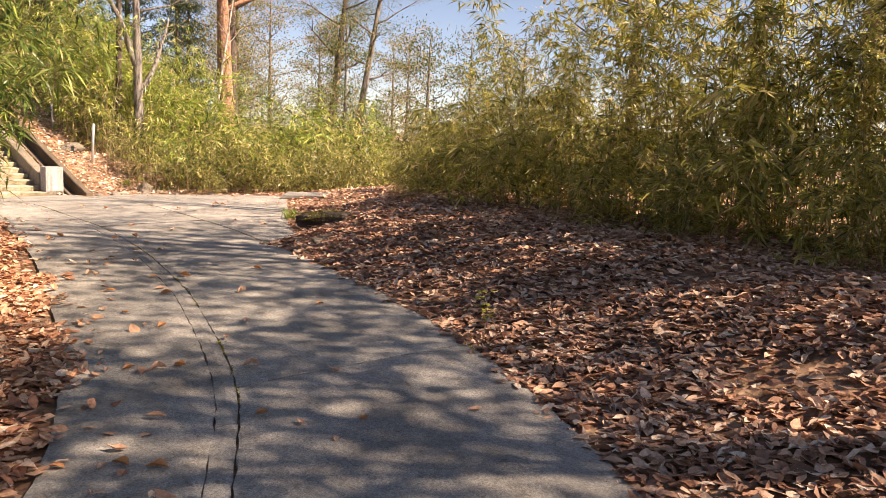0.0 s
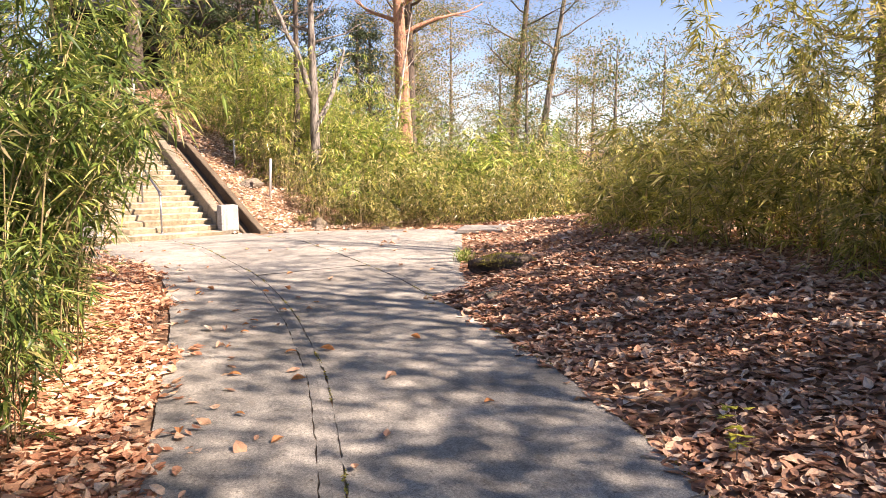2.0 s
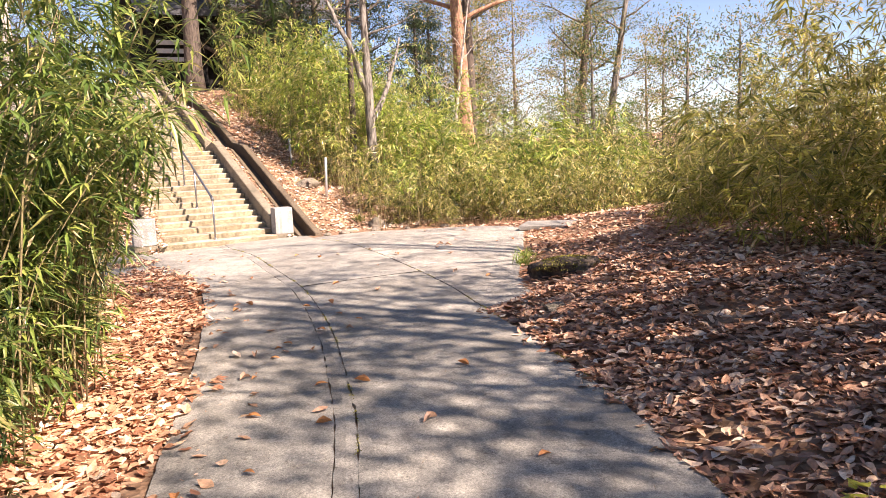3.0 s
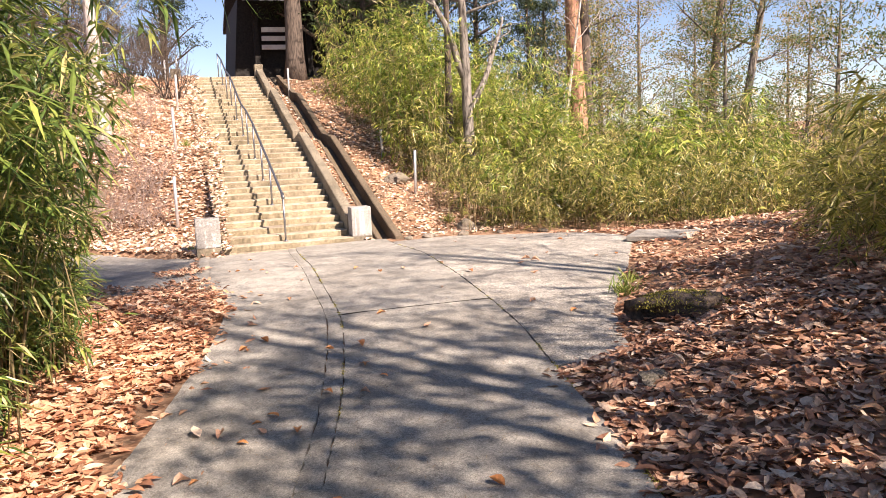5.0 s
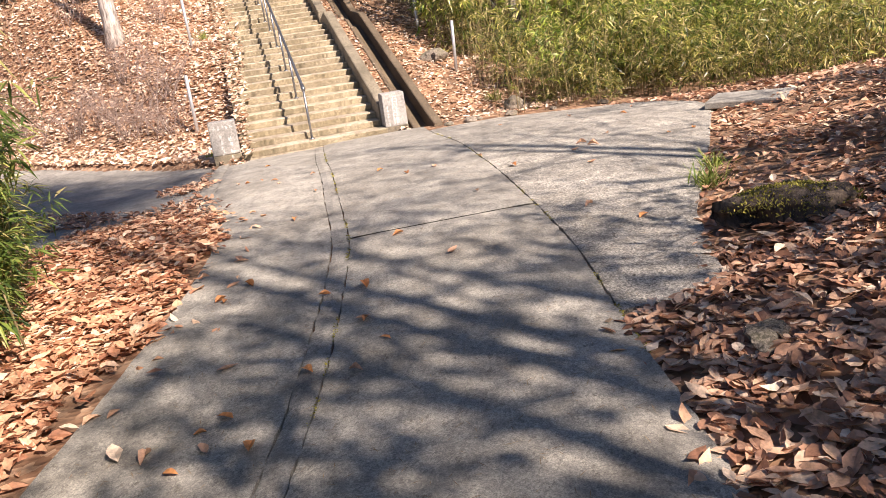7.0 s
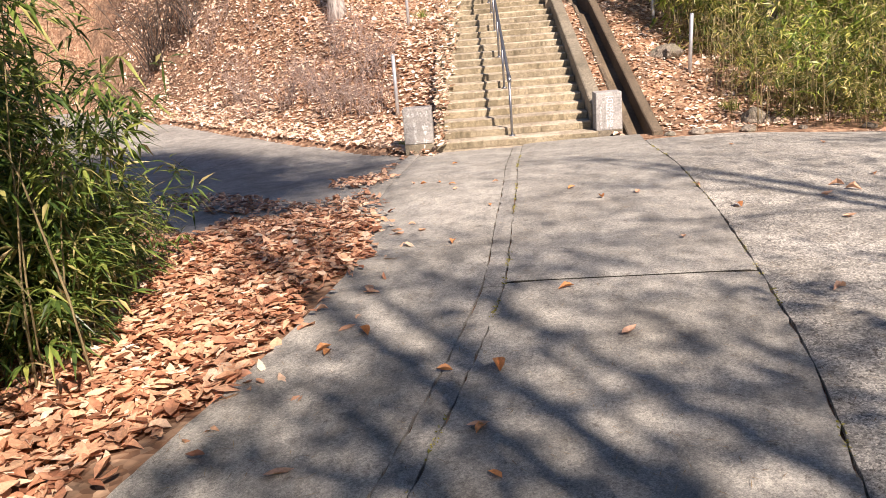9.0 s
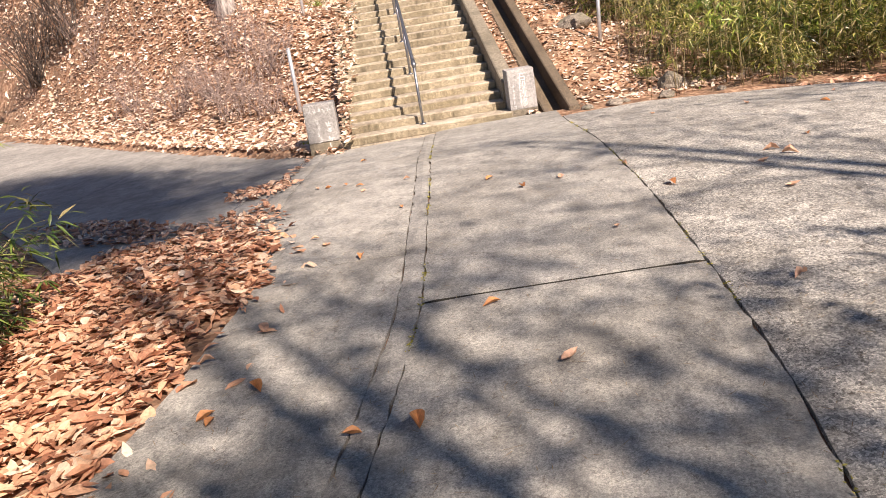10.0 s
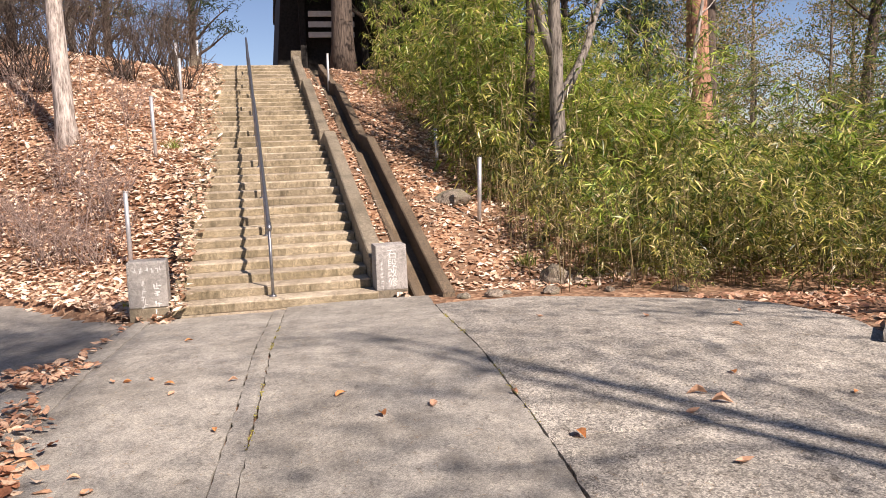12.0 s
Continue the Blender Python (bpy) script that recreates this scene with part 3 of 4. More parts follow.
def step_top(v):
    for a, d, z in reversed(STEPS):
        if v >= a - 1e-6:
            return z
    return -0.36


posts = [0.2, 2.0, 3.4, 4.8, 6.2, 7.4, 9.0, 10.4, 11.9, 13.4, 15.0]
rail_h = 0.88
knots = [(v, float(pitch(v)) + rail_h - 0.05) for v in posts]
for v, zr in knots:
    t = Tubes()
    t.add([(RU, v, step_top(v) - 0.05), (RU, v, zr)], [0.021, 0.021], 10)
    t.make("post", RAIL_METAL, rail)
    flange = Tubes()
    flange.add([(RU, v, step_top(v) - 0.002), (RU, v, step_top(v) + 0.02)], [0.05, 0.045], 12)
    flange.make("flange", RAIL_METAL, rail)
top_rail = Tubes()
top_rail.add([(RU, posts[0], knots[0][1] - 0.05), (RU, posts[0] + 0.012, knots[0][1] - 0.01)] + [(RU, v + 0.03, z + 0.02) for v, z in knots], [0.027] * (len(knots) + 2), 12)
top_rail.make("rail", RAIL_METAL, rail)
for v, z in knots[:1]:
    t = Tubes()
    t.add([(RU, v, z - 0.045), (RU, v + 0.01, z - 0.005), (RU, v + 0.09, z + 0.045)], [0.034, 0.036, 0.034], 12)
    t.make("elbow", RAIL_METAL, rail)


def pipe_post(x, y, h, r, lean=0.0, seed=0):
    z = float(ground_z(x, y))
    ob = thing("pipe_post", pose(x, y, z, lean, lean * 0.6, 0), "bare galvanised steel pipe post in the leafy slope", "post", "pipe posts beside the steps")
    t = Tubes()
    t.add([(0, 0, -0.25), (0, 0, h * 0.5), (0, 0, h)], [r, r, r], 12)
    t.make("pipe", GALVANISED, ob)
    c = Tubes()
    c.add([(0, 0, h), (0, 0, h + 0.012)], [r * 1.12, r * 1.05], 12)
    c.make("cap", GALVANISED, ob)


for x, y, h, lean in ((0.50, 23.3, 1.12, 0.5), (0.16, 26.5, 1.1, -1), (-0.3, 31.0, 1.05, 1.5), (-0.94, 33.6, 1.05, 0), (-0.9, 36.2, 0.9, 1), (5.88, 24.2, 1.05, 2.5), (5.44, 27.0, 0.75, -2), (3.05, 33.8, 1.1, 1)):
    pipe_post(x, y, h, 0.034, lean)

# ---- dark hall at the head of the steps ----
hall = thing("temple_hall", pose(4.6, 43.0, TOP_Z - 0.02, 0, 0, math.degrees(ANGLE)), "dark timber hall with a heavy tiled roof and white eaves", "building")
hall_wall = block((8.35, 6.0, 3.9), (0.225, 3.0, 1.95), 0.03)
for vert in hall_wall.verts:
    if vert.co.x < -3:
        vert.co.x += 0.1 * vert.co.z
part("wall", hall_wall, DARK_WOOD, hall)
part("platform", block((8.6, 7.0, 0.5), (0.6, 3.0, 0.2), 0.03), CURB, hall)
for k in range(4):
    part("column", block((0.24, 0.24, 3.1), (-2.9 + 2.3 * k, -0.35, 1.6), 0.03), DARK_WOOD, hall)
for k in range(3):
    part("eave_board", block((1.7, 0.12, 0.2), (-1.85, -0.5 - 0.12 * k, 1.75 + 0.36 * k), 0.01), PLASTER, hall, "white painted eave board")
roof = bmesh.new()
prof = ((-2.4, 3.0), (-1.2, 3.5), (0.8, 4.6), (3.0, 6.4), (5.2, 4.6), (7.2, 3.5), (8.4, 3.0))
rv = [[roof.verts.new((x, y, z + dz)) for y, z in prof] for x, dz in ((-3.6, 0.7), (5.8, 0.7), (5.8, 0.42), (-3.6, 0.42))]
for a in range(4):
    for k in range(6):
        roof.faces.new((rv[a][k], rv[a][k + 1], rv[(a + 1) % 4][k + 1], rv[(a + 1) % 4][k]))
roof.faces.new([rv[a][0] for a in range(4)])
roof.faces.new([rv[a][6] for a in range(3, -1, -1)])
bmesh.ops.recalc_face_normals(roof, faces=roof.faces)
part("roof", roof, ROOF_TILE, hall, "dark grey tiled roof")

# ---- trees ----


def limb_path(rnd, p, d, length, segs, bend, lift=0.0):
    pts = [Vector(p)]
    d = Vector(d).normalized()
    for _ in range(segs):
        d = (d + Vector((rnd.uniform(-bend, bend), rnd.uniform(-bend, bend), rnd.uniform(-bend, bend) * 0.6 + lift))).normalized()
        pts.append(pts[-1] + d * (length / segs))
    return pts, d


def tuft_crown(rnd_seed, tips, count, spread, length, width, needle=False):
    """Many small leaves or needles round the ends of the twigs."""
    rng = np.random.default_rng(rnd_seed)
    tips = np.array([tuple(t) for t in tips])
    which = rng.integers(0, len(tips), count)
    pos = tips[which] + rng.normal(0, 1, (count, 3)) * np.array([spread, spread, spread * 0.45])
    d = rng.normal(0, 1, (count, 3))
    if needle:
        d[:, 2] = np.abs(d[:, 2]) * 0.7
    side = rng.normal(0, 1, (count, 3))
    return blades(pos, d, side, length * rng.uniform(0.6, 1.3, count), width * rng.uniform(0.7, 1.2, count), 0.15, 0.1, True)


def tree(name, m, height, radius, seed, bark_mat, leaf_mat, label, first=0.35, limbs=14, reach=2.2, leaves=2500, spread=0.35, leaf=(0.12, 0.05), fork=None, lean=(0, 0), twigs=4, needle=False, group=""):
    rnd = random.Random(seed)
    ob = thing(name, m, label, "tree", group)
    trunk = Tubes()
    n = 12
    pts = []
    for i in range(n + 1):
        s = i / n
        pts.append(Vector((lean[0] * s * height + 0.10 * math.sin(3 * s + seed) * height * 0.06, lean[1] * s * height + 0.10 * math.cos(2.3 * s + seed) * height * 0.06, -0.3 + s * (height + 0.3))))
    pts = [p - Vector((pts[0].x, pts[0].y, 0)) for p in pts]
    rad = [radius * (1.35 if i == 0 else 1.0) * (1 - 0.78 * i / n) for i in range(n + 1)]
    trunk.add(pts, rad, 10, 0.07, seed)
    trunk.make("trunk", bark_mat, ob)
    tips, starts = [], []
    for k in range(limbs):
        s = first + (1 - first) * (k + rnd.random() * 0.8) / limbs
        i = min(int(s * n), n - 1)
        p = pts[i].lerp(pts[i + 1], s * n - i)
        a = 2.4 * k + rnd.uniform(-0.5, 0.5)
        starts.append((p, Vector((math.cos(a), math.sin(a), rnd.uniform(0.1, 0.6))), reach * (1.15 - 0.7 * (s - first) / (1 - first)) * rnd.uniform(0.7, 1.2), rad[i] * 0.42))
    for p, d, ln, r in starts:
        wood = Tubes()
        lp, dd = limb_path(rnd, p, d, ln, 5, 0.28, 0.05)
        wood.add(lp, [max(r * (1 - 0.8 * j / 5), 0.008) for j in range(6)], 5)
        tips.append(lp[-1])
        for _ in range(twigs):
            j = rnd.randint(1, 4)
            td = (dd + Vector((rnd.uniform(-1, 1), rnd.uniform(-1, 1), rnd.uniform(-0.4, 0.7)))).normalized()
            tp, _d = limb_path(rnd, lp[j], td, ln * rnd.uniform(0.3, 0.6), 3, 0.35)
            wood.add(tp, [max(r * 0.35, 0.008), max(r * 0.22, 0.006), 0.006, 0.004], 4)
            tips += tp[2:]
        wood.make("limb", bark_mat, ob)
    if fork:
        for a, e, s0, ln, r in fork:
            big = Tubes()
            i = int(s0 * n)
            lp, _d = limb_path(rnd, pts[i], (math.cos(radians(a)) * math.cos(radians(e)), math.sin(radians(a)) * math.cos(radians(e)), math.sin(radians(e))), ln, 7, 0.16, 0.03)
            big.add(lp, [r * (1 - 0.75 * j / 7) for j in range(8)], 8, 0.06, seed)
            for j in (3, 4, 5, 6):
                tp, _d = limb_path(rnd, lp[j], (rnd.uniform(-1, 1), rnd.uniform(-1, 1), rnd.uniform(0, 0.8)), ln * 0.4, 4, 0.4)
                big.add(tp, [r * 0.3, r * 0.22, r * 0.15, 0.008, 0.005], 5)
                tips += tp[3:]
            big.make("fork_limb", bark_mat, ob)
    if leaves:
        v, f = tuft_crown(seed, tips, leaves, spread, leaf[0], leaf[1], needle)
        mesh_object("crown", v, f, leaf_mat, ob)
    return ob


def planted(x, y, turn=0.0):
    return pose(x, y, float(ground_z(x, y)), 0, 0, turn)


# the two trees beside the steps, and the red pine
tree("oak_tree", planted(-1.72, 27.4), 9, 0.20, 11, BARK_PALE, AUTUMN_LEAF, "pale-barked oak rising from the leafy slope", 0.42, 10, 2.0, 900, 0.5, (0.1, 0.05), lean=(-0.03, 0.02))
tree("oak_tree", planted(7.54, 25.5), 8.5, 0.17, 12, BARK_GREY, AUTUMN_LEAF, "grey lichened oak with a forked stem among bamboo grass", 0.5, 9, 2.0, 800, 0.5, (0.1, 0.05), fork=((20, 42, 0.30, 3.2, 0.10), (150, 66, 0.34, 3.6, 0.11)), lean=(-0.03, 0.0))
tree("oak_tree", planted(7.2, 26.6), 9, 0.12, 13, BARK_DARK, AUTUMN_LEAF, "slender dark oak standing behind a forked oak", 0.5, 9, 2.0, 700, 0.5, (0.1, 0.05), lean=(0.01, 0.0))
tree("red_pine", planted(12.5, 31.0), 13, 0.34, 14, BARK_PINE, PINE_LEAF, "tall red pine with flaking orange bark", 0.42, 16, 2.8, 11000, 0.32, (0.16, 0.02), lean=(-0.035, 0.0), needle=True)
tree("red_pine", planted(13.3, 32.4), 12, 0.26, 15, BARK_DARK, PINE_LEAF, "dark-stemmed pine behind a red pine", 0.45, 12, 2.6, 8000, 0.32, (0.16, 0.02), needle=True)
tree("oak_tree", planted(11.5, 30.2), 6, 0.09, 16, BARK_PALE, AUTUMN_LEAF, "thin pale crooked oak leaning beside a red pine", 0.4, 8, 1.8, 500, 0.5, (0.1, 0.05), lean=(0.16, 0.0))
tree("red_pine", planted(19.7, 36.0), 13, 0.24, 17, BARK_DARK, PINE_LEAF, "leaning dark pine against the bright sky", 0.36, 15, 2.8, 11000, 0.34, (0.17, 0.022), lean=(0.09, 0.0), needle=True)
tree("red_pine", planted(20.9, 36.0), 13, 0.22, 18, BARK_GREY, PINE_LEAF, "pale leaning pine against the bright sky", 0.38, 15, 2.8, 11000, 0.34, (0.17, 0.022), lean=(0.16, 0.0), needle=True)

tree("cedar_tree", planted(3.35, 38.0), 14, 0.40, 19, BARK_DARK, DARK_NEEDLE, "thick dark cedar beside the hall above the steps", 0.42, 22, 2.8, 9000, 0.4, (0.24, 0.055), twigs=5)

# darker trees round the hall and behind the thickets
cedar = tree("cedar_tree", planted(5.0, 40.6), 13, 0.30, 21, BARK_DARK, DARK_NEEDLE, "dark evergreen cedar on the slope behind", 0.12, 40, 2.8, 10000, 0.36, (0.27, 0.065), twigs=5, group="evergreens behind the slope")
for x, y, s, turn in ((7.4, 36.5, 0.55, 60), (10.5, 37.5, 0.6, 130), (-1.9, 40.5, 0.55, 200), (6.2, 38.2, 0.6, 300), (-6.5, 37.0, 0.5, 20), (-9.5, 34, 0.5, 80), (8.8, 40, 0.75, 90), (14.5, 41, 0.55, 250), (-4.2, 38.6, 0.5, 170), (12.6, 37.0, 0.5, 30)):
    copy_thing(cedar, planted(x, y, turn) @ Matrix.Scale(s, 4)).scale = (s, s, s)
back = tree("woodland_tree", planted(16.5, 41.0), 11, 0.16, 22, BARK_GREY, AUTUMN_LEAF, "thin half-bare woodland tree with withered leaves", 0.12, 22, 2.4, 6500, 0.4, (0.12, 0.065), twigs=6, group="half-bare trees behind the thicket")
for x, y, s, turn in ((14.6, 36.5, 0.8, 40), (18.3, 44, 0.9, 90), (22.8, 43, 0.8, 160), (25.6, 38, 0.8, 200), (27, 30, 0.9, 300), (-4.4, 36, 0.7, 20), (-8.5, 40, 0.9, 280), (30, 46, 1.0, 45), (35, 36, 1.0, 130), (24, 52, 1.1, 10)):
    copy_thing(back, planted(x, y, turn) @ Matrix.Scale(s, 4)).scale = (s, s, s)
green = tree("evergreen_tree", planted(23.5, 33.0), 8, 0.15, 23, BARK_GREY, PINE_LEAF, "bushy green tree at the edge of the woods", 0.1, 26, 2.4, 4800, 0.45, (0.18, 0.055), twigs=4, group="green trees behind the thicket")
for x, y, s, turn in ((17.5, 30.5, 0.75, 50), (28, 34, 1.0, 120), (20.5, 26, 0.8, 220), (32, 28, 1.1, 320), (15.5, 37.5, 0.6, 80), (25, 45, 1.2, 190), (13.6, 28.6, 0.3, 10), (15.2, 29.6, 0.35, 70), (16.8, 28.4, 0.34, 130), (18.6, 29.8, 0.4, 190), (20.4, 29.0, 0.42, 250), (14.6, 32.5, 0.4, 310), (18.2, 33.0, 0.45, 20), (22.4, 30.6, 0.5, 100)):
    copy_thing(green, planted(x, y, turn) @ Matrix.Scale(s, 4)).scale = (s, s, s)

# trees over the lane, which cast the dappled shade
for k, (x, y, h) in enumerate(((11.9, 7.8, 10.5), (13.1, 6.6, 13.5), (13.7, 11.8, 8.5), (11.3, 2.8, 12.5), (10.1, 3.5, 13.0))):
    tree("oak_tree", planted(x, y, 50 * k), h, 0.15, 40 + k, BARK_GREY, AUTUMN_LEAF, "tall half-bare oak standing in the bamboo thicket", 0.35, 16 if k < 3 else 18, 3.3, (400, 900, 900, 1900, 1900)[k], 0.4, (0.13, 0.08), twigs=4, group="oaks over the lane")
for k, (x, y, h) in enumerate(((10.6, 2.1, 22.0), (11.8, 0.5, 22.5))):
    tree("red_pine", planted(x, y, 70 * k), h, 0.13, 50 + k, BARK_PINE, PINE_LEAF, "very tall red pine rising out of the bamboo thicket", 0.78, 24, 2.6, 14000, 0.5, (0.26, 0.07), twigs=5, needle=True, group="pines over the lane")
for k, (x, y, h) in enumerate(((7.9, -3.0, 10.5), (9.5, -5.6, 12.0), (5.9, -5.8, 11.0), (10.9, -2.0, 11.5), (9.9, 2.2, 10.5))):
    tree("evergreen_oak", planted(x, y, 40 * k), h, 0.2, 60 + k, BARK_GREY, PINE_LEAF, "dense evergreen oak shading the start of the lane", 0.5, 20, 2.7, 3600 if k < 4 else 2000, 0.45, (0.2, 0.09), twigs=4, group="evergreens over the lane")

# ---- bamboo ----


def bamboo_parts(seed, culms, height, leaves, leaf, mat, ob, culm_r=0.008, arch=0.35, low=0.1, simple=False, aim=None):
    rnd = random.Random(seed)
    rng = np.random.default_rng(seed)
    pos, d = [], []
    for c in range(culms):
        stem = Tubes()
        a = rnd.uniform(0, 6.28) if aim is None else rnd.gauss(aim, 0.35)
        b = Vector((rnd.uniform(-0.2, 0.2), rnd.uniform(-0.2, 0.2), -0.1))
        h = height * rnd.uniform(0.55, 1.15)
        out = Vector((math.cos(a), math.sin(a), 0)) * arch * h * rnd.uniform(0.3, 1.1)
        pts = [b + Vector((0, 0, h * s)) + out * (0.25 * s + 0.75 * s ** 2.4) - Vector((0, 0, 0.16 * h * arch * 2 * s ** 4)) for s in (0, 0.25, 0.5, 0.75, 0.9, 1.0)]
        r = culm_r * rnd.uniform(0.7, 1.2)
        stem.add(pts, [r, r, r * 0.8, r * 0.5, r * 0.3, r * 0.15], 5)
        for _ in range(max(2, leaves // culms // 6)):
            s = low + (1 - low) * rnd.random() ** 0.8
            i = s * 5
            j = min(int(i), 4)
            p = pts[j].lerp(pts[j + 1], i - j)
            aa = rnd.uniform(0, 6.28)
            tw = Vector((math.cos(aa), math.sin(aa), rnd.uniform(0.0, 0.8))).normalized()
            ln = rnd.uniform(0.12, 0.42)
            tip = p + tw * ln
            for q in range(6):
                pos.append(tip - tw * ln * 0.45 * rnd.random())
                d.append(tw * 0.7 + Vector((rnd.uniform(-1, 1), rnd.uniform(-1, 1), rnd.uniform(-0.85, 0.25))))
        stem.make("culm", CULM, ob)
    pos, d = np.array([tuple(p) for p in pos]), np.array([tuple(p) for p in d])
    n = len(pos)
    side = np.cross(d, np.array([0, 0, 1.0])) + rng.normal(0, 0.25, (n, 3))
    v, f = blades(pos, d, side, leaf[0] * rng.uniform(0.55, 1.25, n), leaf[1] * rng.uniform(0.7, 1.2, n), 0.12, 0.28, simple)
    mesh_object("foliage", v, f, mat, ob)


def lump(x, y):
    """Slow changes in how high a thicket grows."""
    return 0.95 + 0.4 * ripple(np.asarray(x) * 1.2 + 3, np.asarray(y) * 1.2)


def bamboo_kind(kind, label, group, variants, spots, scale_range, seed, tall=lambda x, y: 1.0, **kw):
    """Plants of one kind, each an object of its own, copied over the given spots."""
    rnd = random.Random(seed)
    made = []
    for k in range(variants):
        x, y = spots[k]
        ob = thing(kind, planted(x, y, 90 * k), label, "bamboo", group)
        bamboo_parts(seed + k, ob=ob, **kw)
        made.append(ob)
    for x, y in spots[variants:]:
        s = rnd.uniform(*scale_range) * tall(x, y) * float(lump(x, y))
        o = copy_thing(rnd.choice(made), planted(x, y, rnd.uniform(0, 360)) @ pose(0, 0, 0, rnd.uniform(-7, 7), rnd.uniform(-7, 7)))
        o.scale = (s, s, s * rnd.uniform(0.9, 1.1))


def scatter(n, area, seed, gap=0.0):
    """Spots inside a region: area(x, y) says whether."""
    rnd = random.Random(seed)
    out = []
    (xa, xb, ya, yb), inside = area
    tries = 0
    while len(out) < n and tries < n * 200:
        tries += 1
        x, y = rnd.uniform(xa, xb), rnd.uniform(ya, yb)
        if inside(x, y) and all((x - p) ** 2 + (y - q) ** 2 > gap * gap for p, q in out[-300:]):
            out.append((x, y))
    return out


thick_front = line(((-4, 7.5), (3, 7.7), (8, 8.1), (10.5, 8.5), (12.5, 9.1), (14.5, 10.2), (17, 12.4), (20, 16)))
thick_tall = line(((-4, 1.05), (6, 1.05), (9, 0.92), (11.5, 0.68), (13.5, 0.45), (16, 0.36)))
right_zone = ((7.0, 14.5, -1.0, 16.5), lambda x, y: thick_front(y) < x < thick_front(y) + 2.2)
bamboo_kind("bamboo", "slender green bamboo with drooping leaves in a dense thicket", "bamboo thicket over the leafy bank", 6, scatter(150, right_zone, 3, 0.28), (0.5, 1.35), 100, tall=lambda x, y: float(thick_tall(y)), culms=3, height=3.3, leaves=600, leaf=(0.20, 0.028), mat=THICKET_LEAF, culm_r=0.006, low=0.02, simple=True)
foot_zone = ((6.9, 12.0, 0.5, 16.0), lambda x, y: thick_front(y) - 0.45 + 0.25 * math.sin(3.1 * y) < x < thick_front(y) + 0.25)
bamboo_kind("young_bamboo", "low leafy bamboo at the ragged foot of the thicket", "young bamboo on the bank", 4, scatter(75, foot_zone, 23, 0.24), (0.5, 1.3), 150, culms=4, height=1.25, leaves=300, leaf=(0.18, 0.026), mat=THICKET_LEAF, culm_r=0.005, arch=0.45, low=0.03, simple=True)


def left_front(y):
    return float(line(((-3, -5.2), (2, -1.9), (4, -0.65), (6, 0.2), (8, 0.75), (9.5, 1.0), (12, 0.9), (12.8, 0.5), (14.2, 0.4), (14.4, -0.6), (15, -2.2)))(y)) - 0.1 * math.sin(y * 2.3)


left_zone = ((-4.5, 1.6, 0.5, 14.4), lambda x, y: left_front(y) - 1.5 < x < left_front(y))
bamboo_kind("bamboo", "leafy green bamboo leaning over the lane edge", "bamboo along the lane", 6, scatter(98, left_zone, 5, 0.22), (0.75, 1.15), 200, tall=lambda x, y: (1.0 if y > 8 else 0.86) - 0.5 * float(sm((y - 12.6) / 1.0)), culms=4, height=2.9, leaves=640, leaf=(0.23, 0.031), mat=LANE_BAMBOO_LEAF, arch=0.36, low=0.04)


for k in range(11):
    q = random.Random(820 + k)
    y = 8.7 + 0.36 * k + q.uniform(-0.12, 0.12)
    x = left_front(y) - q.uniform(-0.15, 0.35)
    ob = thing("bamboo", pose(x, y, float(ground_z(x, y)), 0, q.uniform(5, 17) if k < 7 else q.uniform(2, 8), 0) @ pose(0, 0, 0, 0, 0, q.uniform(0, 360)), "tall green bamboo arching over the lane edge", "bamboo", "bamboo along the lane")
    bamboo_parts(820 + k, 4, 3.9 if k < 7 else 2.8, 760, (0.21, 0.026), LANE_BAMBOO_LEAF, ob, arch=0.28, low=0.12)


for k in range(6):
    y = 8.5 + 0.4 * k
    x = left_front(y) - 0.05
    ob = thing("bamboo", planted(x, y), "tall bamboo with drooping leaf sprays hanging towards the lane", "bamboo", "bamboo along the lane")
    bamboo_parts(860 + k, 3, 3.4, 420, (0.21, 0.026), LANE_BAMBOO_LEAF, ob, arch=0.46, low=0.5, aim=-0.15)


for k, (x, y) in enumerate(((1.15, 12.2), (1.0, 12.7), (0.75, 13.0))):
    ob = thing("bamboo", planted(x, y), "dark green bamboo clump at the corner of the side road", "bamboo", "bamboo along the lane")
    bamboo_parts(880 + k, 4, 2.7, 640, (0.20, 0.026), LANE_BAMBOO_LEAF, ob, arch=0.2, low=0.05)


def hill_area(x, y):
    u, v = stair_uv(x, y)
    edge = line(((20.2, 7.7), (22, 7.2), (24.5, 6.4), (27, 6.0), (30, 5.3), (34, 4.3), (40, 4.0)))
    if y < 20.4:
        return x > 9.0 and y > 18.6
    return x > edge(y) and y > 20.55 + 0.1 * math.sin(x * 3)


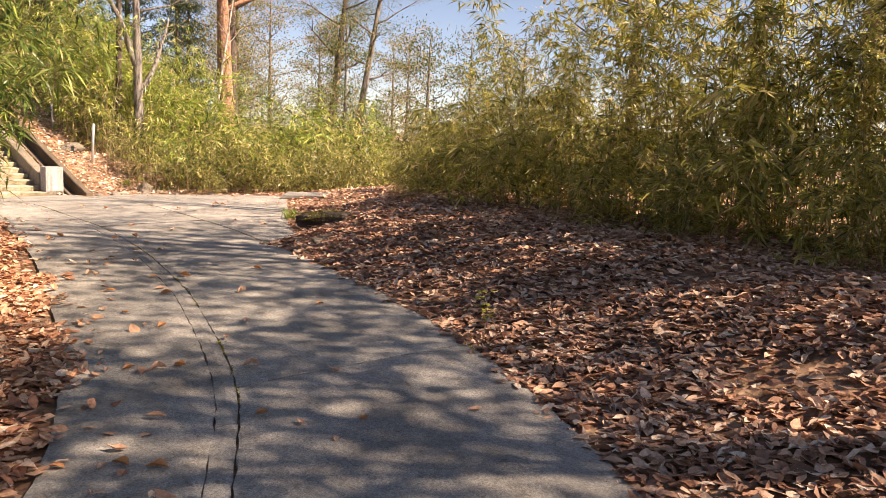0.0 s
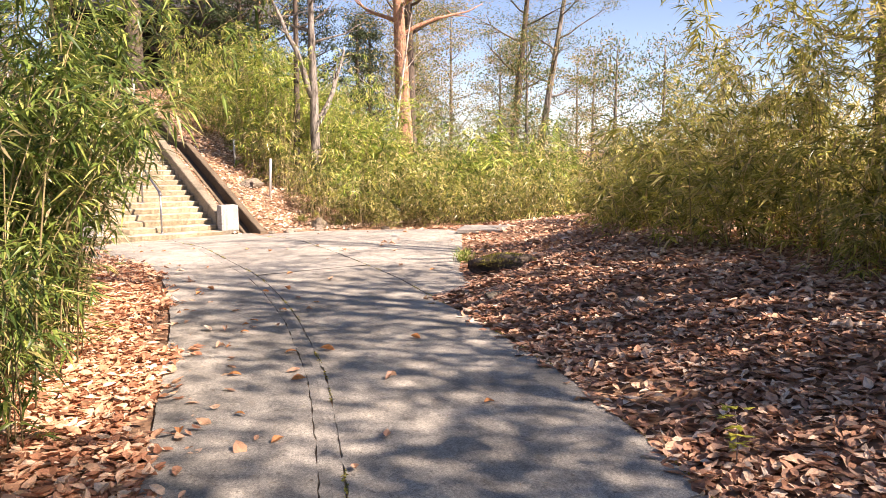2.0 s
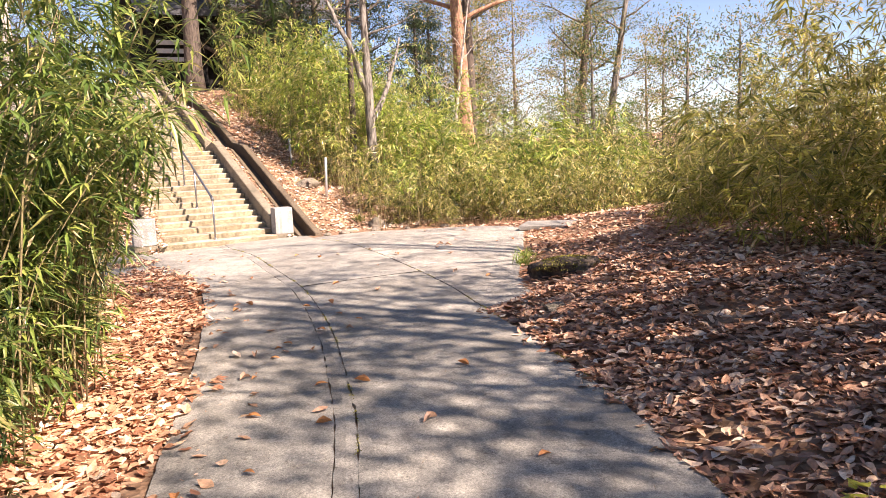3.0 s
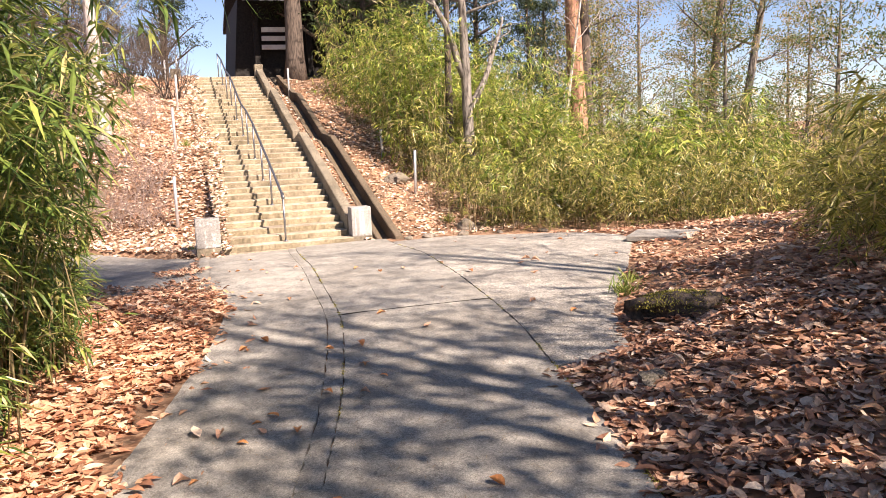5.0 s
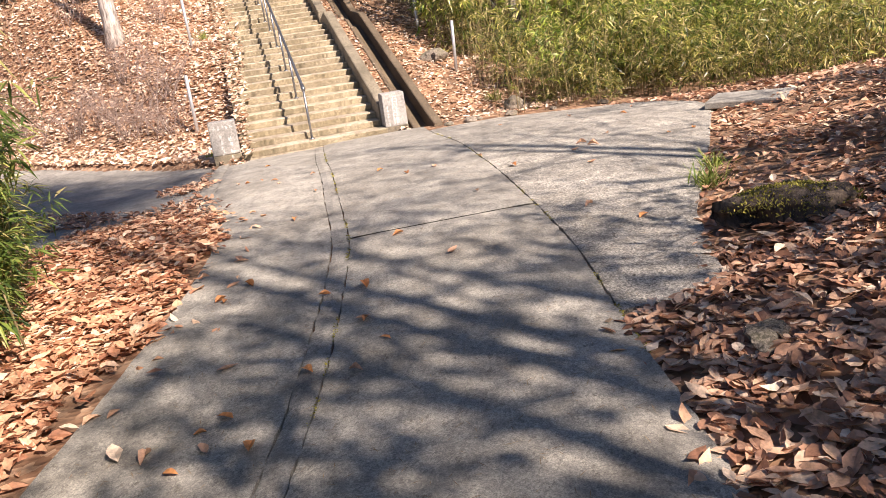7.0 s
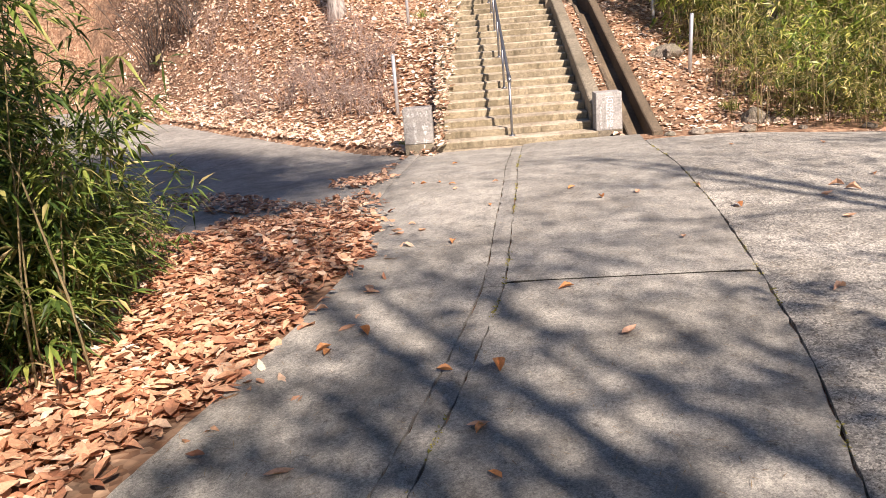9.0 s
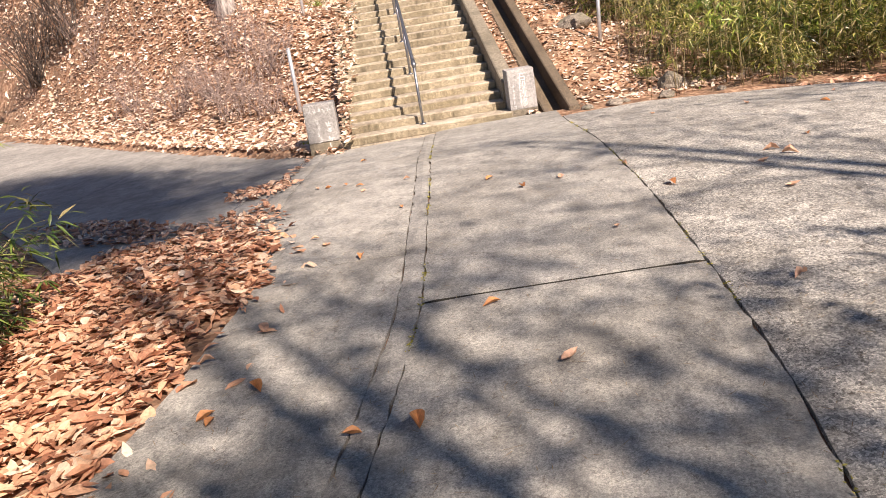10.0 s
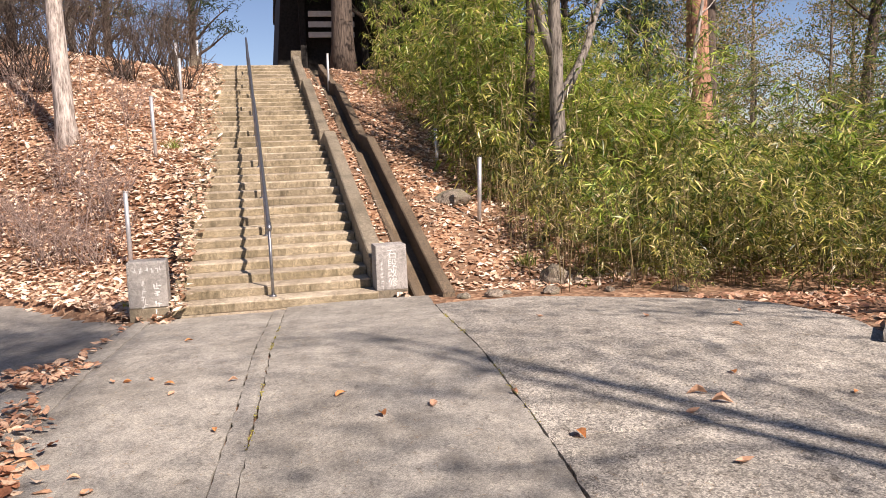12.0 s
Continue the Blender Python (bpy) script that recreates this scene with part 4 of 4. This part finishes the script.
hill_zone = ((4.0, 16.5, 18.6, 27.5), hill_area)
bamboo_kind("dwarf_bamboo", "yellowing dwarf bamboo grass on the slope beside the steps", "dwarf bamboo on the slope", 6, scatter(230, hill_zone, 7, 0.22), (0.55, 1.5), 300, culms=5, height=1.4, leaves=340, leaf=(0.165, 0.024), mat=SASA_LEAF, culm_r=0.005, arch=0.22, low=0.07, simple=True)
tall_zone = ((5.4, 11.6, 25.7, 30.0), lambda x, y: x > 5.6 and x < 11.4)
bamboo_kind("bamboo", "bright green bamboo standing above the dwarf bamboo slope", "tall bamboo on the slope", 5, scatter(64, tall_zone, 9, 0.4), (0.7, 1.25), 400, tall=lambda x, y: 1.0 - 0.45 * float(sm((x - 7.5) / 3)), culms=5, height=3.5, leaves=480, leaf=(0.20, 0.029), mat=BAMBOO_LEAF, arch=0.22, simple=True)


mid_zone = ((6.6, 15.5, 21.2, 26), lambda x, y: x > 6.6 + 0.3 * abs(y - 24))
bamboo_kind("young_bamboo", "young green bamboo among yellowing dwarf bamboo", "young bamboo on the slope", 4, scatter(52, mid_zone, 19, 0.5), (0.5, 1.45), 450, culms=4, height=2.2, leaves=300, leaf=(0.20, 0.03), mat=BAMBOO_LEAF, arch=0.3, low=0.2, simple=True)


def far_thicket(name, label, zone, n, seed, height, leaf, mat, per, tall=None):
    """The depth of a thicket, one tangle of culms and leaves."""
    rng = np.random.default_rng(seed)
    spots = np.array(scatter(n, zone, seed))
    base = np.column_stack([spots, ground_z(spots[:, 0], spots[:, 1])])
    ob = tagged(thing(name, pose(0, 0, 0), label, "thicket", kind="stuff"), kind="stuff")
    stems = Tubes()
    for k, b in enumerate(base):
        h = height * rng.uniform(0.5, 1.0) * (float(tall(b[1])) if tall else 1)
        o = rng.normal(0, 0.2 * h, 2)
        stems.add([tuple(b), (b[0] + o[0] * 0.3, b[1] + o[1] * 0.3, b[2] + h * 0.6), (b[0] + o[0], b[1] + o[1], b[2] + h)], [0.006, 0.005, 0.002], 3)
    stems.make("culms", CULM, ob)
    fans = n * per // 8
    pick = np.repeat(rng.integers(0, len(base), fans), 8)
    m = len(pick)
    shared = np.repeat(rng.random(fans), 8)
    hh = height * (0.04 + 1.0 * shared ** 0.9) * (0.45 + 0.75 * rng.random(len(base)))[pick] * lump(base[pick, 0], base[pick, 1]) * (tall(base[pick, 1]) if tall else 1)
    pos = base[pick] + np.column_stack([np.repeat(rng.normal(0, 0.26, fans), 8), np.repeat(rng.normal(0, 0.26, fans), 8), hh]) + rng.normal(0, 0.035, (m, 3))
    d = rng.normal(0, 1, (m, 3))
    d[:, 2] = d[:, 2] * 0.5 - 0.3
    side = np.cross(d, np.array([0, 0, 1.0])) + rng.normal(0, 0.25, (m, 3))
    v, f = blades(pos, d, side, leaf[0] * rng.uniform(0.6, 1.3, m), leaf[1] * rng.uniform(0.7, 1.3, m), 0.12, 0.3, True)
    mesh_object("leaves", v, f, mat, ob)


far_thicket("bamboo_thicket", "deep green bamboo thicket behind the bank", ((7, 19, -5, 18), lambda x, y: thick_front(y) + 0.5 < x < thick_front(y) + 5.0), 600, 31, 3.2, (0.23, 0.034), THICKET_LEAF, 52, thick_tall)
far_thicket("bamboo_thicket", "deep green bamboo thicket beside the lane", ((-8, 0.5, -5, 14), lambda x, y: left_front(y) - 4.2 < x < left_front(y) - 0.5), 420, 32, 3.0, (0.25, 0.034), LANE_BAMBOO_LEAF, 85, line(((5, 1.0), (12, 0.7))))
far_thicket("dwarf_bamboo_thicket", "yellow-green dwarf bamboo covering the hillside", ((4, 24, 19, 36), lambda x, y: hill_area(x, y) and (y > 21.5 or x > 10)), 1700, 33, 1.35, (0.17, 0.025), SASA_LEAF, 48)
far_thicket("bamboo_thicket", "tall bamboo along the top of the slope", ((4.0, 12, 26.2, 37), lambda x, y: 4.4 + max(0, 33 - y) * 0.35 < x < 11.4), 420, 34, 3.2, (0.21, 0.032), BAMBOO_LEAF, 80, lambda y: 1.0 + 0 * y)

def dry_stalks(zone, n, seed):
    """Leafless tan bamboo grass stalks, standing thinly."""
    q = random.Random(seed)
    t = Tubes()
    for x, y in scatter(n, zone, seed):
        z, h = float(ground_z(x, y)), q.uniform(0.5, 1.5)
        lean = (q.uniform(-0.14, 0.14) * h, q.uniform(-0.14, 0.14) * h)
        r = q.uniform(0.003, 0.006)
        t.add([(x, y, z - 0.03), (x + lean[0] * 0.4, y + lean[1] * 0.4, z + h * 0.55), (x + lean[0], y + lean[1], z + h)], [r, r * 0.8, r * 0.3], 4)
    tagged(t.make("dry_stalks", CULM), "thin dry tan stalks standing among brown leaves", "stalks", kind="stuff")


dry_stalks(((5.6, 12.0, 20.6, 26.0), lambda x, y: x > 6.0 and x < 8.6 + 0.5 * (y - 20)), 260, 41)

# ---- fallen leaves ----


def leaf_carpet(name, label, area, density, size, seed, mat=LITTER, lift=0.02, zf=ground_z, tilt=0.4):
    (xa, xb, ya, yb), inside = area
    rng = np.random.default_rng(seed)
    n = int((xb - xa) * (yb - ya) * density)
    x, y = rng.uniform(xa, xb, n), rng.uniform(ya, yb, n)
    keep = inside(x, y, rng.random(n))
    x, y = x[keep], y[keep]
    n = len(x)
    z = zf(x, y) + lift * rng.uniform(0.4, 2.2, n)
    ln = size * rng.uniform(0.6, 1.25, n)
    v, f = litter(np.column_stack([x, y, z]), np.abs(rng.normal(0, tilt, n)), rng.uniform(0, 6.283, n), ln, ln * rng.uniform(0.42, 0.68, n), rng.normal(0.10, 0.11, n), rng)
    return tagged(mesh_object(name, v, f, mat), label, "fallen leaves", kind="stuff")


def edge_right(y):
    return np.where(y < 10.9, x_right(y), np.where(y > 20.3, 99, np.maximum(x_slab(y), x_right(y))))


def on_bank(x, y, r):
    o = x - edge_right(y) + 0.025 * np.sin(y * 5) + 0.02 * np.sin(y * 13 + 2)
    bare = np.sin(x * 2.1 + 1) * np.sin(y * 1.7) > 0.72
    return (o > -0.02 - 0.12 * (r < 0.1)) & (o < 4.5) & (~bare | (r < 0.35))


leaf_carpet("leaf_litter", "curled brown oak leaves covering the bank", ((2.2, 8.6, 1.2, 12.2), on_bank), 600, 0.098, 51, tilt=0.34)
leaf_carpet("leaf_litter", "brown fallen leaves under the bamboo", ((0.5, 12, -3, 20), lambda x, y, r: (x > edge_right(y)) & (x < edge_right(y) + 6) & ((y < 1.2) | (y > 12.2) | (x > 8.6))), 95, 0.11, 52)


def on_left(x, y, r):
    o = x_left(y) + 0.12 * np.sin(y * 2.2) + 0.08 * np.sin(y * 5.3 + 1) + 0.04 * np.sin(y * 17) - 0.16 * np.exp(-((y - 11.4) / 1.6) ** 2) - x
    low = y < y_low(x) + 0.3 * np.sin(x * 4) - 0.1
    return (o > -0.16 * (r < 0.12) - 0.45 * (r < 0.025)) & (o < 3.2) & (low | ((x > 0.2) & (y < 16.2))) & (y < 16.4)


leaf_carpet("leaf_litter", "dry tan and orange leaves piled along the lane edge", ((-3.5, 2.6, 1.5, 16.4), on_left), 680, 0.102, 53, ORANGE_LITTER, lift=0.03, tilt=0.3)


def drifts(x, y, r):
    a = ((x - 1.4) / 0.55) ** 2 + ((y - 15.9) / 1.0) ** 2 < 0.55 + r
    b = ((x + 0.2) / 1.1) ** 2 + ((y - 17.0 + 0.5 * (x + 0.2)) / 0.42) ** 2 < 0.5 + r
    c = ((x - 1.25) / 0.4) ** 2 + ((y - 18.0) / 0.5) ** 2 < 0.4 + r
    d = (np.abs(x - (x_left(y) - 0.25)) < 0.05) & (y > 15.8) & (r < 0.4)
    return (a | b | c | d) & (r < 0.85)


leaf_carpet("leaf_litter", "small drifts of brown leaves on the side road", ((-1.9, 2.2, 14.8, 20.6), drifts), 420, 0.09, 54, zf=road_z)

# moss and crumbs lying in the joints
rng = np.random.default_rng(63)
n = 2600
y = rng.uniform(4, 20, n)
x = np.where(rng.random(n) < 0.55, x_crack(y) - 0.002, x_right(y)) + rng.normal(0, 0.007, n)
keep = np.sin(y * 7 + np.sin(y * 2.3) * 3) > -0.1
x, y = x[keep], y[keep]
n = len(x)
d = np.column_stack([rng.normal(0, 0.7, n), rng.normal(0, 0.7, n), np.full(n, 0.5)])
v, f = blades(np.column_stack([x, y, road_z(x, y) - 0.006]), d, rng.normal(0, 1, (n, 3)), rng.uniform(0.008, 0.028, n), rng.uniform(0.005, 0.014, n), 0.2, 0.2)
tagged(mesh_object("joint_moss", v, f, MOSS), "dark moss and crumbs lodged in the concrete joints", "moss", kind="stuff")


def on_hill_left(x, y, r):
    u, v = stair_uv(x, y)
    return (u < 0.12 + (0.12 + 0.35 * sm(v / 6)) * r) & (y > y_high(x) - 0.12 * r) & (v < 17)


def hill_left_z(x, y):
    u, v = stair_uv(x, y)
    return np.where(u > 0.0, pitch(v) + 0.01, ground_z(x, y))


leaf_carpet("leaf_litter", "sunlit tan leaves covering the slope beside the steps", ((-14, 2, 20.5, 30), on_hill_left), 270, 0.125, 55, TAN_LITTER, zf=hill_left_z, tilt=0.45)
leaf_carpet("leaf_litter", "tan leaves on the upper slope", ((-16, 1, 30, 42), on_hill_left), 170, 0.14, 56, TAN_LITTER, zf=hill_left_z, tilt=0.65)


def on_hill_right(x, y, r):
    u, v = stair_uv(x, y)
    return (u > 2.78) & ((u < 3.04) | (u > 3.5)) & (v > -0.25 - 0.2 * (x > 6)) & (v < 16) & (y > 20.3)


def hill_right_z(x, y):
    u, v = stair_uv(x, y)
    return np.where(u < 3.06, np.interp(v, [q[0] for q in gl], [q[1] for q in gl]) - 0.03, ground_z(x, y))


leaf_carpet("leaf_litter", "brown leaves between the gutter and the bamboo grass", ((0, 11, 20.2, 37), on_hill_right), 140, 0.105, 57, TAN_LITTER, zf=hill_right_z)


def lane_specks(x, y, r):
    return (x > x_left(y)) & (x < np.where(y < 10.9, x_right(y), x_slab(np.minimum(y, 20)))) & (y > 1) & (y < 20)


rng = np.random.default_rng(61)
n = 8000
x, y = rng.uniform(0, 8.3, n), rng.uniform(1, 20.3, n)
keep = lane_specks(x, y, 0) & (rng.random(n) < 0.25 + 0.75 * (y > 9))
x, y = x[keep], y[keep]
a = rng.uniform(0, 6.283, len(x))
d = np.column_stack([np.cos(a), np.sin(a), np.zeros(len(x))])
v, f = blades(np.column_stack([x, y, road_z(x, y) + 0.007]), d, np.cross(d, [[0, 0, 1.0]]), rng.uniform(0.03, 0.09, len(x)), np.full(len(x), 0.0036), 0.3, 0, True)
tagged(mesh_object("pine_needles", v, f, NEEDLE), "dry pine needles strewn over the concrete", "pine needles", kind="stuff")

# single leaves on the lane
rnd = random.Random(77)
leaf_kinds = []
for k in range(6):
    r2 = np.random.default_rng(500 + k)
    v, f = litter(np.zeros((1, 3)), np.array([0.12]), np.array([0.0]), np.array([0.10]), np.array([0.055]), np.array([0.22 + 0.07 * k]), r2)
    v[:, 2] -= v[:, 2].min()
    leaf_kinds.append((v, f))
leaf_mesh = []
spots = [(3.23, 10.95), (3.55, 11.6), (3.0, 10.2), (4.26, 12.63), (4.05, 9.0), (2.5, 10.3), (2.65, 10.1), (2.75, 11.2), (3.9, 13.45), (4.75, 14.5), (3.3, 12.2), (5.5, 13.2), (5.75, 12.6), (4.5, 16.2), (5.3, 15.4), (6.0, 14.8), (3.2, 9.0), (3.4, 7.9), (2.3, 8.6), (2.2, 8.2), (3.8, 7.0), (2.9, 5.1), (2.6, 4.2), (1.9, 5.8)]
while len(spots) < 90:
    y = rnd.uniform(3, 20)
    x = rnd.uniform(float(x_left(y)) + 0.1, float(x_right(y)) - 0.05 if y < 11.5 else float(x_slab(min(y, 19))) - 0.2)
    if rnd.random() < 0.6 and y < 15:
        x = float(x_left(y)) + abs(rnd.gauss(0, 0.5))
    spots.append((x, y))
for k, (x, y) in enumerate(spots):
    if k < 6:
        ob = mesh_object("fallen_leaf", *leaf_kinds[k], ORANGE_LEAF if k % 2 == 0 else LITTER)
        tagged(ob, "curled dry orange-brown leaf lying on the concrete", "leaf", "leaves on the lane")
        ob.matrix_basis = pose(x, y, float(road_z(x, y)) + 0.006, 0, 0, rnd.uniform(0, 360))
    else:
        ob = copy_thing(bpy.data.objects["fallen_leaf" if k % 6 == 0 else "fallen_leaf.%03d" % (k % 6)], pose(x, y, float(road_z(x, y)) + 0.006, 0, 0, rnd.uniform(0, 360)))
        s = rnd.uniform(0.6, 1.2)
        ob.scale = (s, s, s)

# ---- small growth on the bank ----


def grass_tuft(x, y, n, height, mat, label, seed, name="grass_tuft"):
    rng = np.random.default_rng(seed)
    a = rng.uniform(0, 6.283, n)
    d = np.column_stack([np.cos(a) * 0.55, np.sin(a) * 0.55, rng.uniform(0.5, 1.3, n)])
    pos = np.column_stack([rng.normal(0, 0.07, n), rng.normal(0, 0.07, n), np.zeros(n)])
    v, f = blades(pos, d, np.cross(d, [[0, 0, 1.0]]), height * rng.uniform(0.6, 1.3, n), np.full(n, 0.016), 0.1, 0.3)
    ob = thing(name, planted(x, y), label, "grass")
    mesh_object("foliage", v, f, mat, ob)


grass_tuft(6.55, 13.2, 90, 0.32, GRASS_LEAF, "green grass tuft at the edge of the concrete", 1)
grass_tuft(6.9, 13.9, 60, 0.26, GRASS_LEAF, "green grass tuft at the edge of the concrete", 2)
grass_tuft(6.35, 22.6, 70, 0.35, GRASS_LEAF, "yellow-green grass tuft at the foot of the slope", 3)
grass_tuft(0.3, 27.3, 60, 0.4, GRASS_LEAF, "dry green grass tuft on the leafy slope", 4)
grass_tuft(1.0, 21.5, 40, 0.2, YELLOW_LEAF, "small yellow weeds at the foot of a marker stone", 5)


def sprig(x, y):
    ob = thing("sprig", planted(x, y), "small yellow-leaved sprig growing out of brown leaves", "seedling")
    t = Tubes()
    t.add([(0, 0, -0.03), (0.015, 0.01, 0.16), (0.0, 0.03, 0.36)], [0.005, 0.004, 0.002], 5)
    t.make("stem", TWIG, ob)
    rng = np.random.default_rng(8)
    n = 26
    a = rng.uniform(0, 6.283, n)
    pos = np.column_stack([rng.normal(0, 0.02, n), rng.normal(0, 0.02, n), rng.uniform(0.06, 0.36, n)])
    v, f = blades(pos, np.column_stack([np.cos(a), np.sin(a), rng.uniform(-0.2, 0.6, n)]), np.column_stack([-np.sin(a), np.cos(a), a * 0]), rng.uniform(0.05, 0.10, n), np.full(n, 0.04), 0.15, 0.2)
    mesh_object("leaves", v, f, YELLOW_LEAF, ob)


sprig(4.47, 5.33)


def rock(x, y, size, seed, label, name="rock", sink=0.3, mat=ROCK):
    bm = bmesh.new()
    bmesh.ops.create_icosphere(bm, subdivisions=3, radius=1)
    for vert in bm.verts:
        k = 1 + 0.35 * noise.noise(vert.co * 1.3 + Vector((seed, 0, 0))) + 0.12 * noise.noise(vert.co * 3.5 + Vector((0, seed, 0)))
        vert.co = Vector((vert.co.x * size[0] * k, vert.co.y * size[1] * k, vert.co.z * size[2] * k + size[2] * (1 - 2 * sink)))
    me = bpy.data.meshes.new(name)
    bm.to_mesh(me)
    bm.free()
    me.materials.append(mat)
    ob = new(name, me)
    ob.matrix_basis = planted(x, y, 30 * seed)
    return tagged(ob, label, "rock")


def stump(x, y):
    """A mossy mound with a hollow under its front edge."""
    ob = thing("mossy_stump", planted(x, y, -20), "rotten stump overgrown with yellow-green moss, hollow beneath", "stump")
    bm = bmesh.new()
    bmesh.ops.create_icosphere(bm, subdivisions=4, radius=1)
    for vert in bm.verts:
        k = 1 + 0.25 * noise.noise(vert.co * 1.7) + 0.1 * noise.noise(vert.co * 5)
        c = Vector((vert.co.x * 0.50 * k, vert.co.y * 0.30 * k, 0.03 + vert.co.z * 0.17 * k))
        hollow = math.exp(-((c.x + 0.28) / 0.22) ** 2 - ((c.z - 0.02) / 0.10) ** 2)
        if c.y < 0:
            c.y += 0.30 * hollow
        vert.co = c
    part("stump_wood", bm, BARK_DARK, ob, "dark rotten wood", True)
    rng = np.random.default_rng(4)
    n = 1500
    a, s = rng.uniform(0, 6.283, n), np.sqrt(rng.random(n))
    px_, py_ = np.cos(a) * s * 0.47, np.sin(a) * s * 0.28
    pz_ = 0.03 + 0.17 * np.sqrt(np.maximum(0.02, 1 - s ** 2))
    d = np.column_stack([rng.normal(0, 0.6, n), rng.normal(0, 0.6, n), np.ones(n)])
    v, f = blades(np.column_stack([px_, py_, pz_]), d, rng.normal(0, 1, (n, 3)), rng.uniform(0.02, 0.05, n), np.full(n, 0.010), 0.2, 0.3)
    keep = np.repeat(True, len(f))
    mesh_object("moss", v, f[keep], MOSS, ob, "yellow-green moss")


stump(6.5, 11.75)
rock(5.45, 10.1, (0.16, 0.10, 0.06), 2, "small flat stone among fallen leaves")
rock(6.6, 21.75, (0.22, 0.2, 0.2), 4, "brown boulder at the foot of the slope")
rock(5.5, 24.9, (0.32, 0.2, 0.16), 6, "pale rock showing through the leaves")
for k, (x, y, s) in enumerate(((5.25, 21.0, 0.8), (5.62, 20.93, 1.1), (5.8, 21.05, 0.6), (6.35, 20.95, 1.2), (7.1, 20.9, 0.7), (7.9, 20.6, 1.0))):
    rock(x, y, (0.11 * s, 0.09 * s, 0.06 * s), 11 + k, "small dark stone along the road edge")


def shrub(x, y, h, n, seed, label, thick=1.0, mat=TWIG):
    """A bare twiggy bush."""
    rnd = random.Random(seed)
    ob = thing("bare_shrub", planted(x, y), label, "shrub", "bare shrubs on the slope")
    for _ in range(n):
        t = Tubes()
        a = rnd.uniform(0, 6.28)
        lp, d = limb_path(rnd, (rnd.uniform(-0.3, 0.3), rnd.uniform(-0.3, 0.3), -0.05), (math.cos(a) * 0.5, math.sin(a) * 0.5, 1), h * rnd.uniform(0.6, 1.1), 5, 0.2)
        t.add(lp, [thick * r for r in (0.009, 0.007, 0.006, 0.005, 0.004, 0.002)], 4)
        for j in (2, 3, 3, 4, 4):
            tp, _d = limb_path(rnd, lp[j], (rnd.uniform(-1, 1), rnd.uniform(-1, 1), rnd.uniform(0.1, 1)), h * 0.35, 3, 0.3)
            t.add(tp, [thick * r for r in (0.004, 0.003, 0.0025, 0.0015)], 3)
        t.make("stem", mat, ob)


for k, (x, y, h, n) in enumerate(((-0.3, 24.9, 1.1, 34), (-0.9, 24.2, 1.0, 34), (-0.1, 23.8, 0.8, 30), (-1.6, 25.0, 1.1, 30), (-1.2, 25.9, 1.2, 26), (-2.4, 25.4, 1.0, 20), (-3.4, 25.8, 1.2, 14), (-4.3, 27.0, 1.5, 14), (-2.8, 28.6, 1.6, 18), (-0.9, 29.0, 1.3, 18), (-0.7, 32.5, 1.8, 18), (-2.2, 33, 2.2, 20), (-4.0, 31, 2.0, 18), (-6, 29.5, 1.8, 16), (-3.2, 30.2, 2.4, 20), (-5.2, 33.5, 2.6, 20), (-1.4, 35.2, 2.2, 20), (-2.4, 36.4, 2.8, 26), (-3.6, 35.0, 2.8, 26), (-4.8, 35.6, 3.0, 26), (-6.2, 34.0, 3.0, 26), (-6.6, 32.2, 2.6, 24), (-7.6, 33.2, 3.0, 24), (-5.0, 30.4, 2.2, 24), (-7.2, 30.8, 2.4, 22), (-8.8, 31.6, 2.8, 22))):
    if y > 30:
        shrub(x, y, h, n + 8, 600 + k, "dense dark bare bush along the crest of the slope", 2.2, BARK_DARK)
    else:
        shrub(x, y, h, n, 600 + k, "bare brown twiggy shrub on the leafy slope")
for k in range(26):
    q = random.Random(900 + k)
    x = q.uniform(-7.5, -0.4)
    y = float(y_high(x)) + q.uniform(0.8, 7.0)
    ob = thing("sapling", planted(x, y), "thin bare sapling stem among fallen leaves", "sapling", "bare saplings on the slope")
    t = Tubes()
    lp, d = limb_path(q, (0, 0, -0.05), (q.uniform(-0.25, 0.25), q.uniform(-0.25, 0.25), 1), q.uniform(0.7, 2.0), 6, 0.12)
    t.add(lp, [0.010, 0.009, 0.008, 0.006, 0.005, 0.004, 0.002], 5)
    t.make("stem", TWIG, ob)
low_spots = scatter(24, ((-0.5, 0.85, 12.5, 14.5), lambda x, y: x < 0.95 - 0.28 * (y - 12.4)), 15, 0.16)
bamboo_kind("young_bamboo", "low leafy bamboo clump at the corner of the lane", "low bamboo at the lane corner", 3, low_spots, (0.75, 1.15), 700, culms=4, height=1.1, leaves=380, leaf=(0.20, 0.025), mat=LANE_BAMBOO_LEAF, arch=0.5, low=0.04)
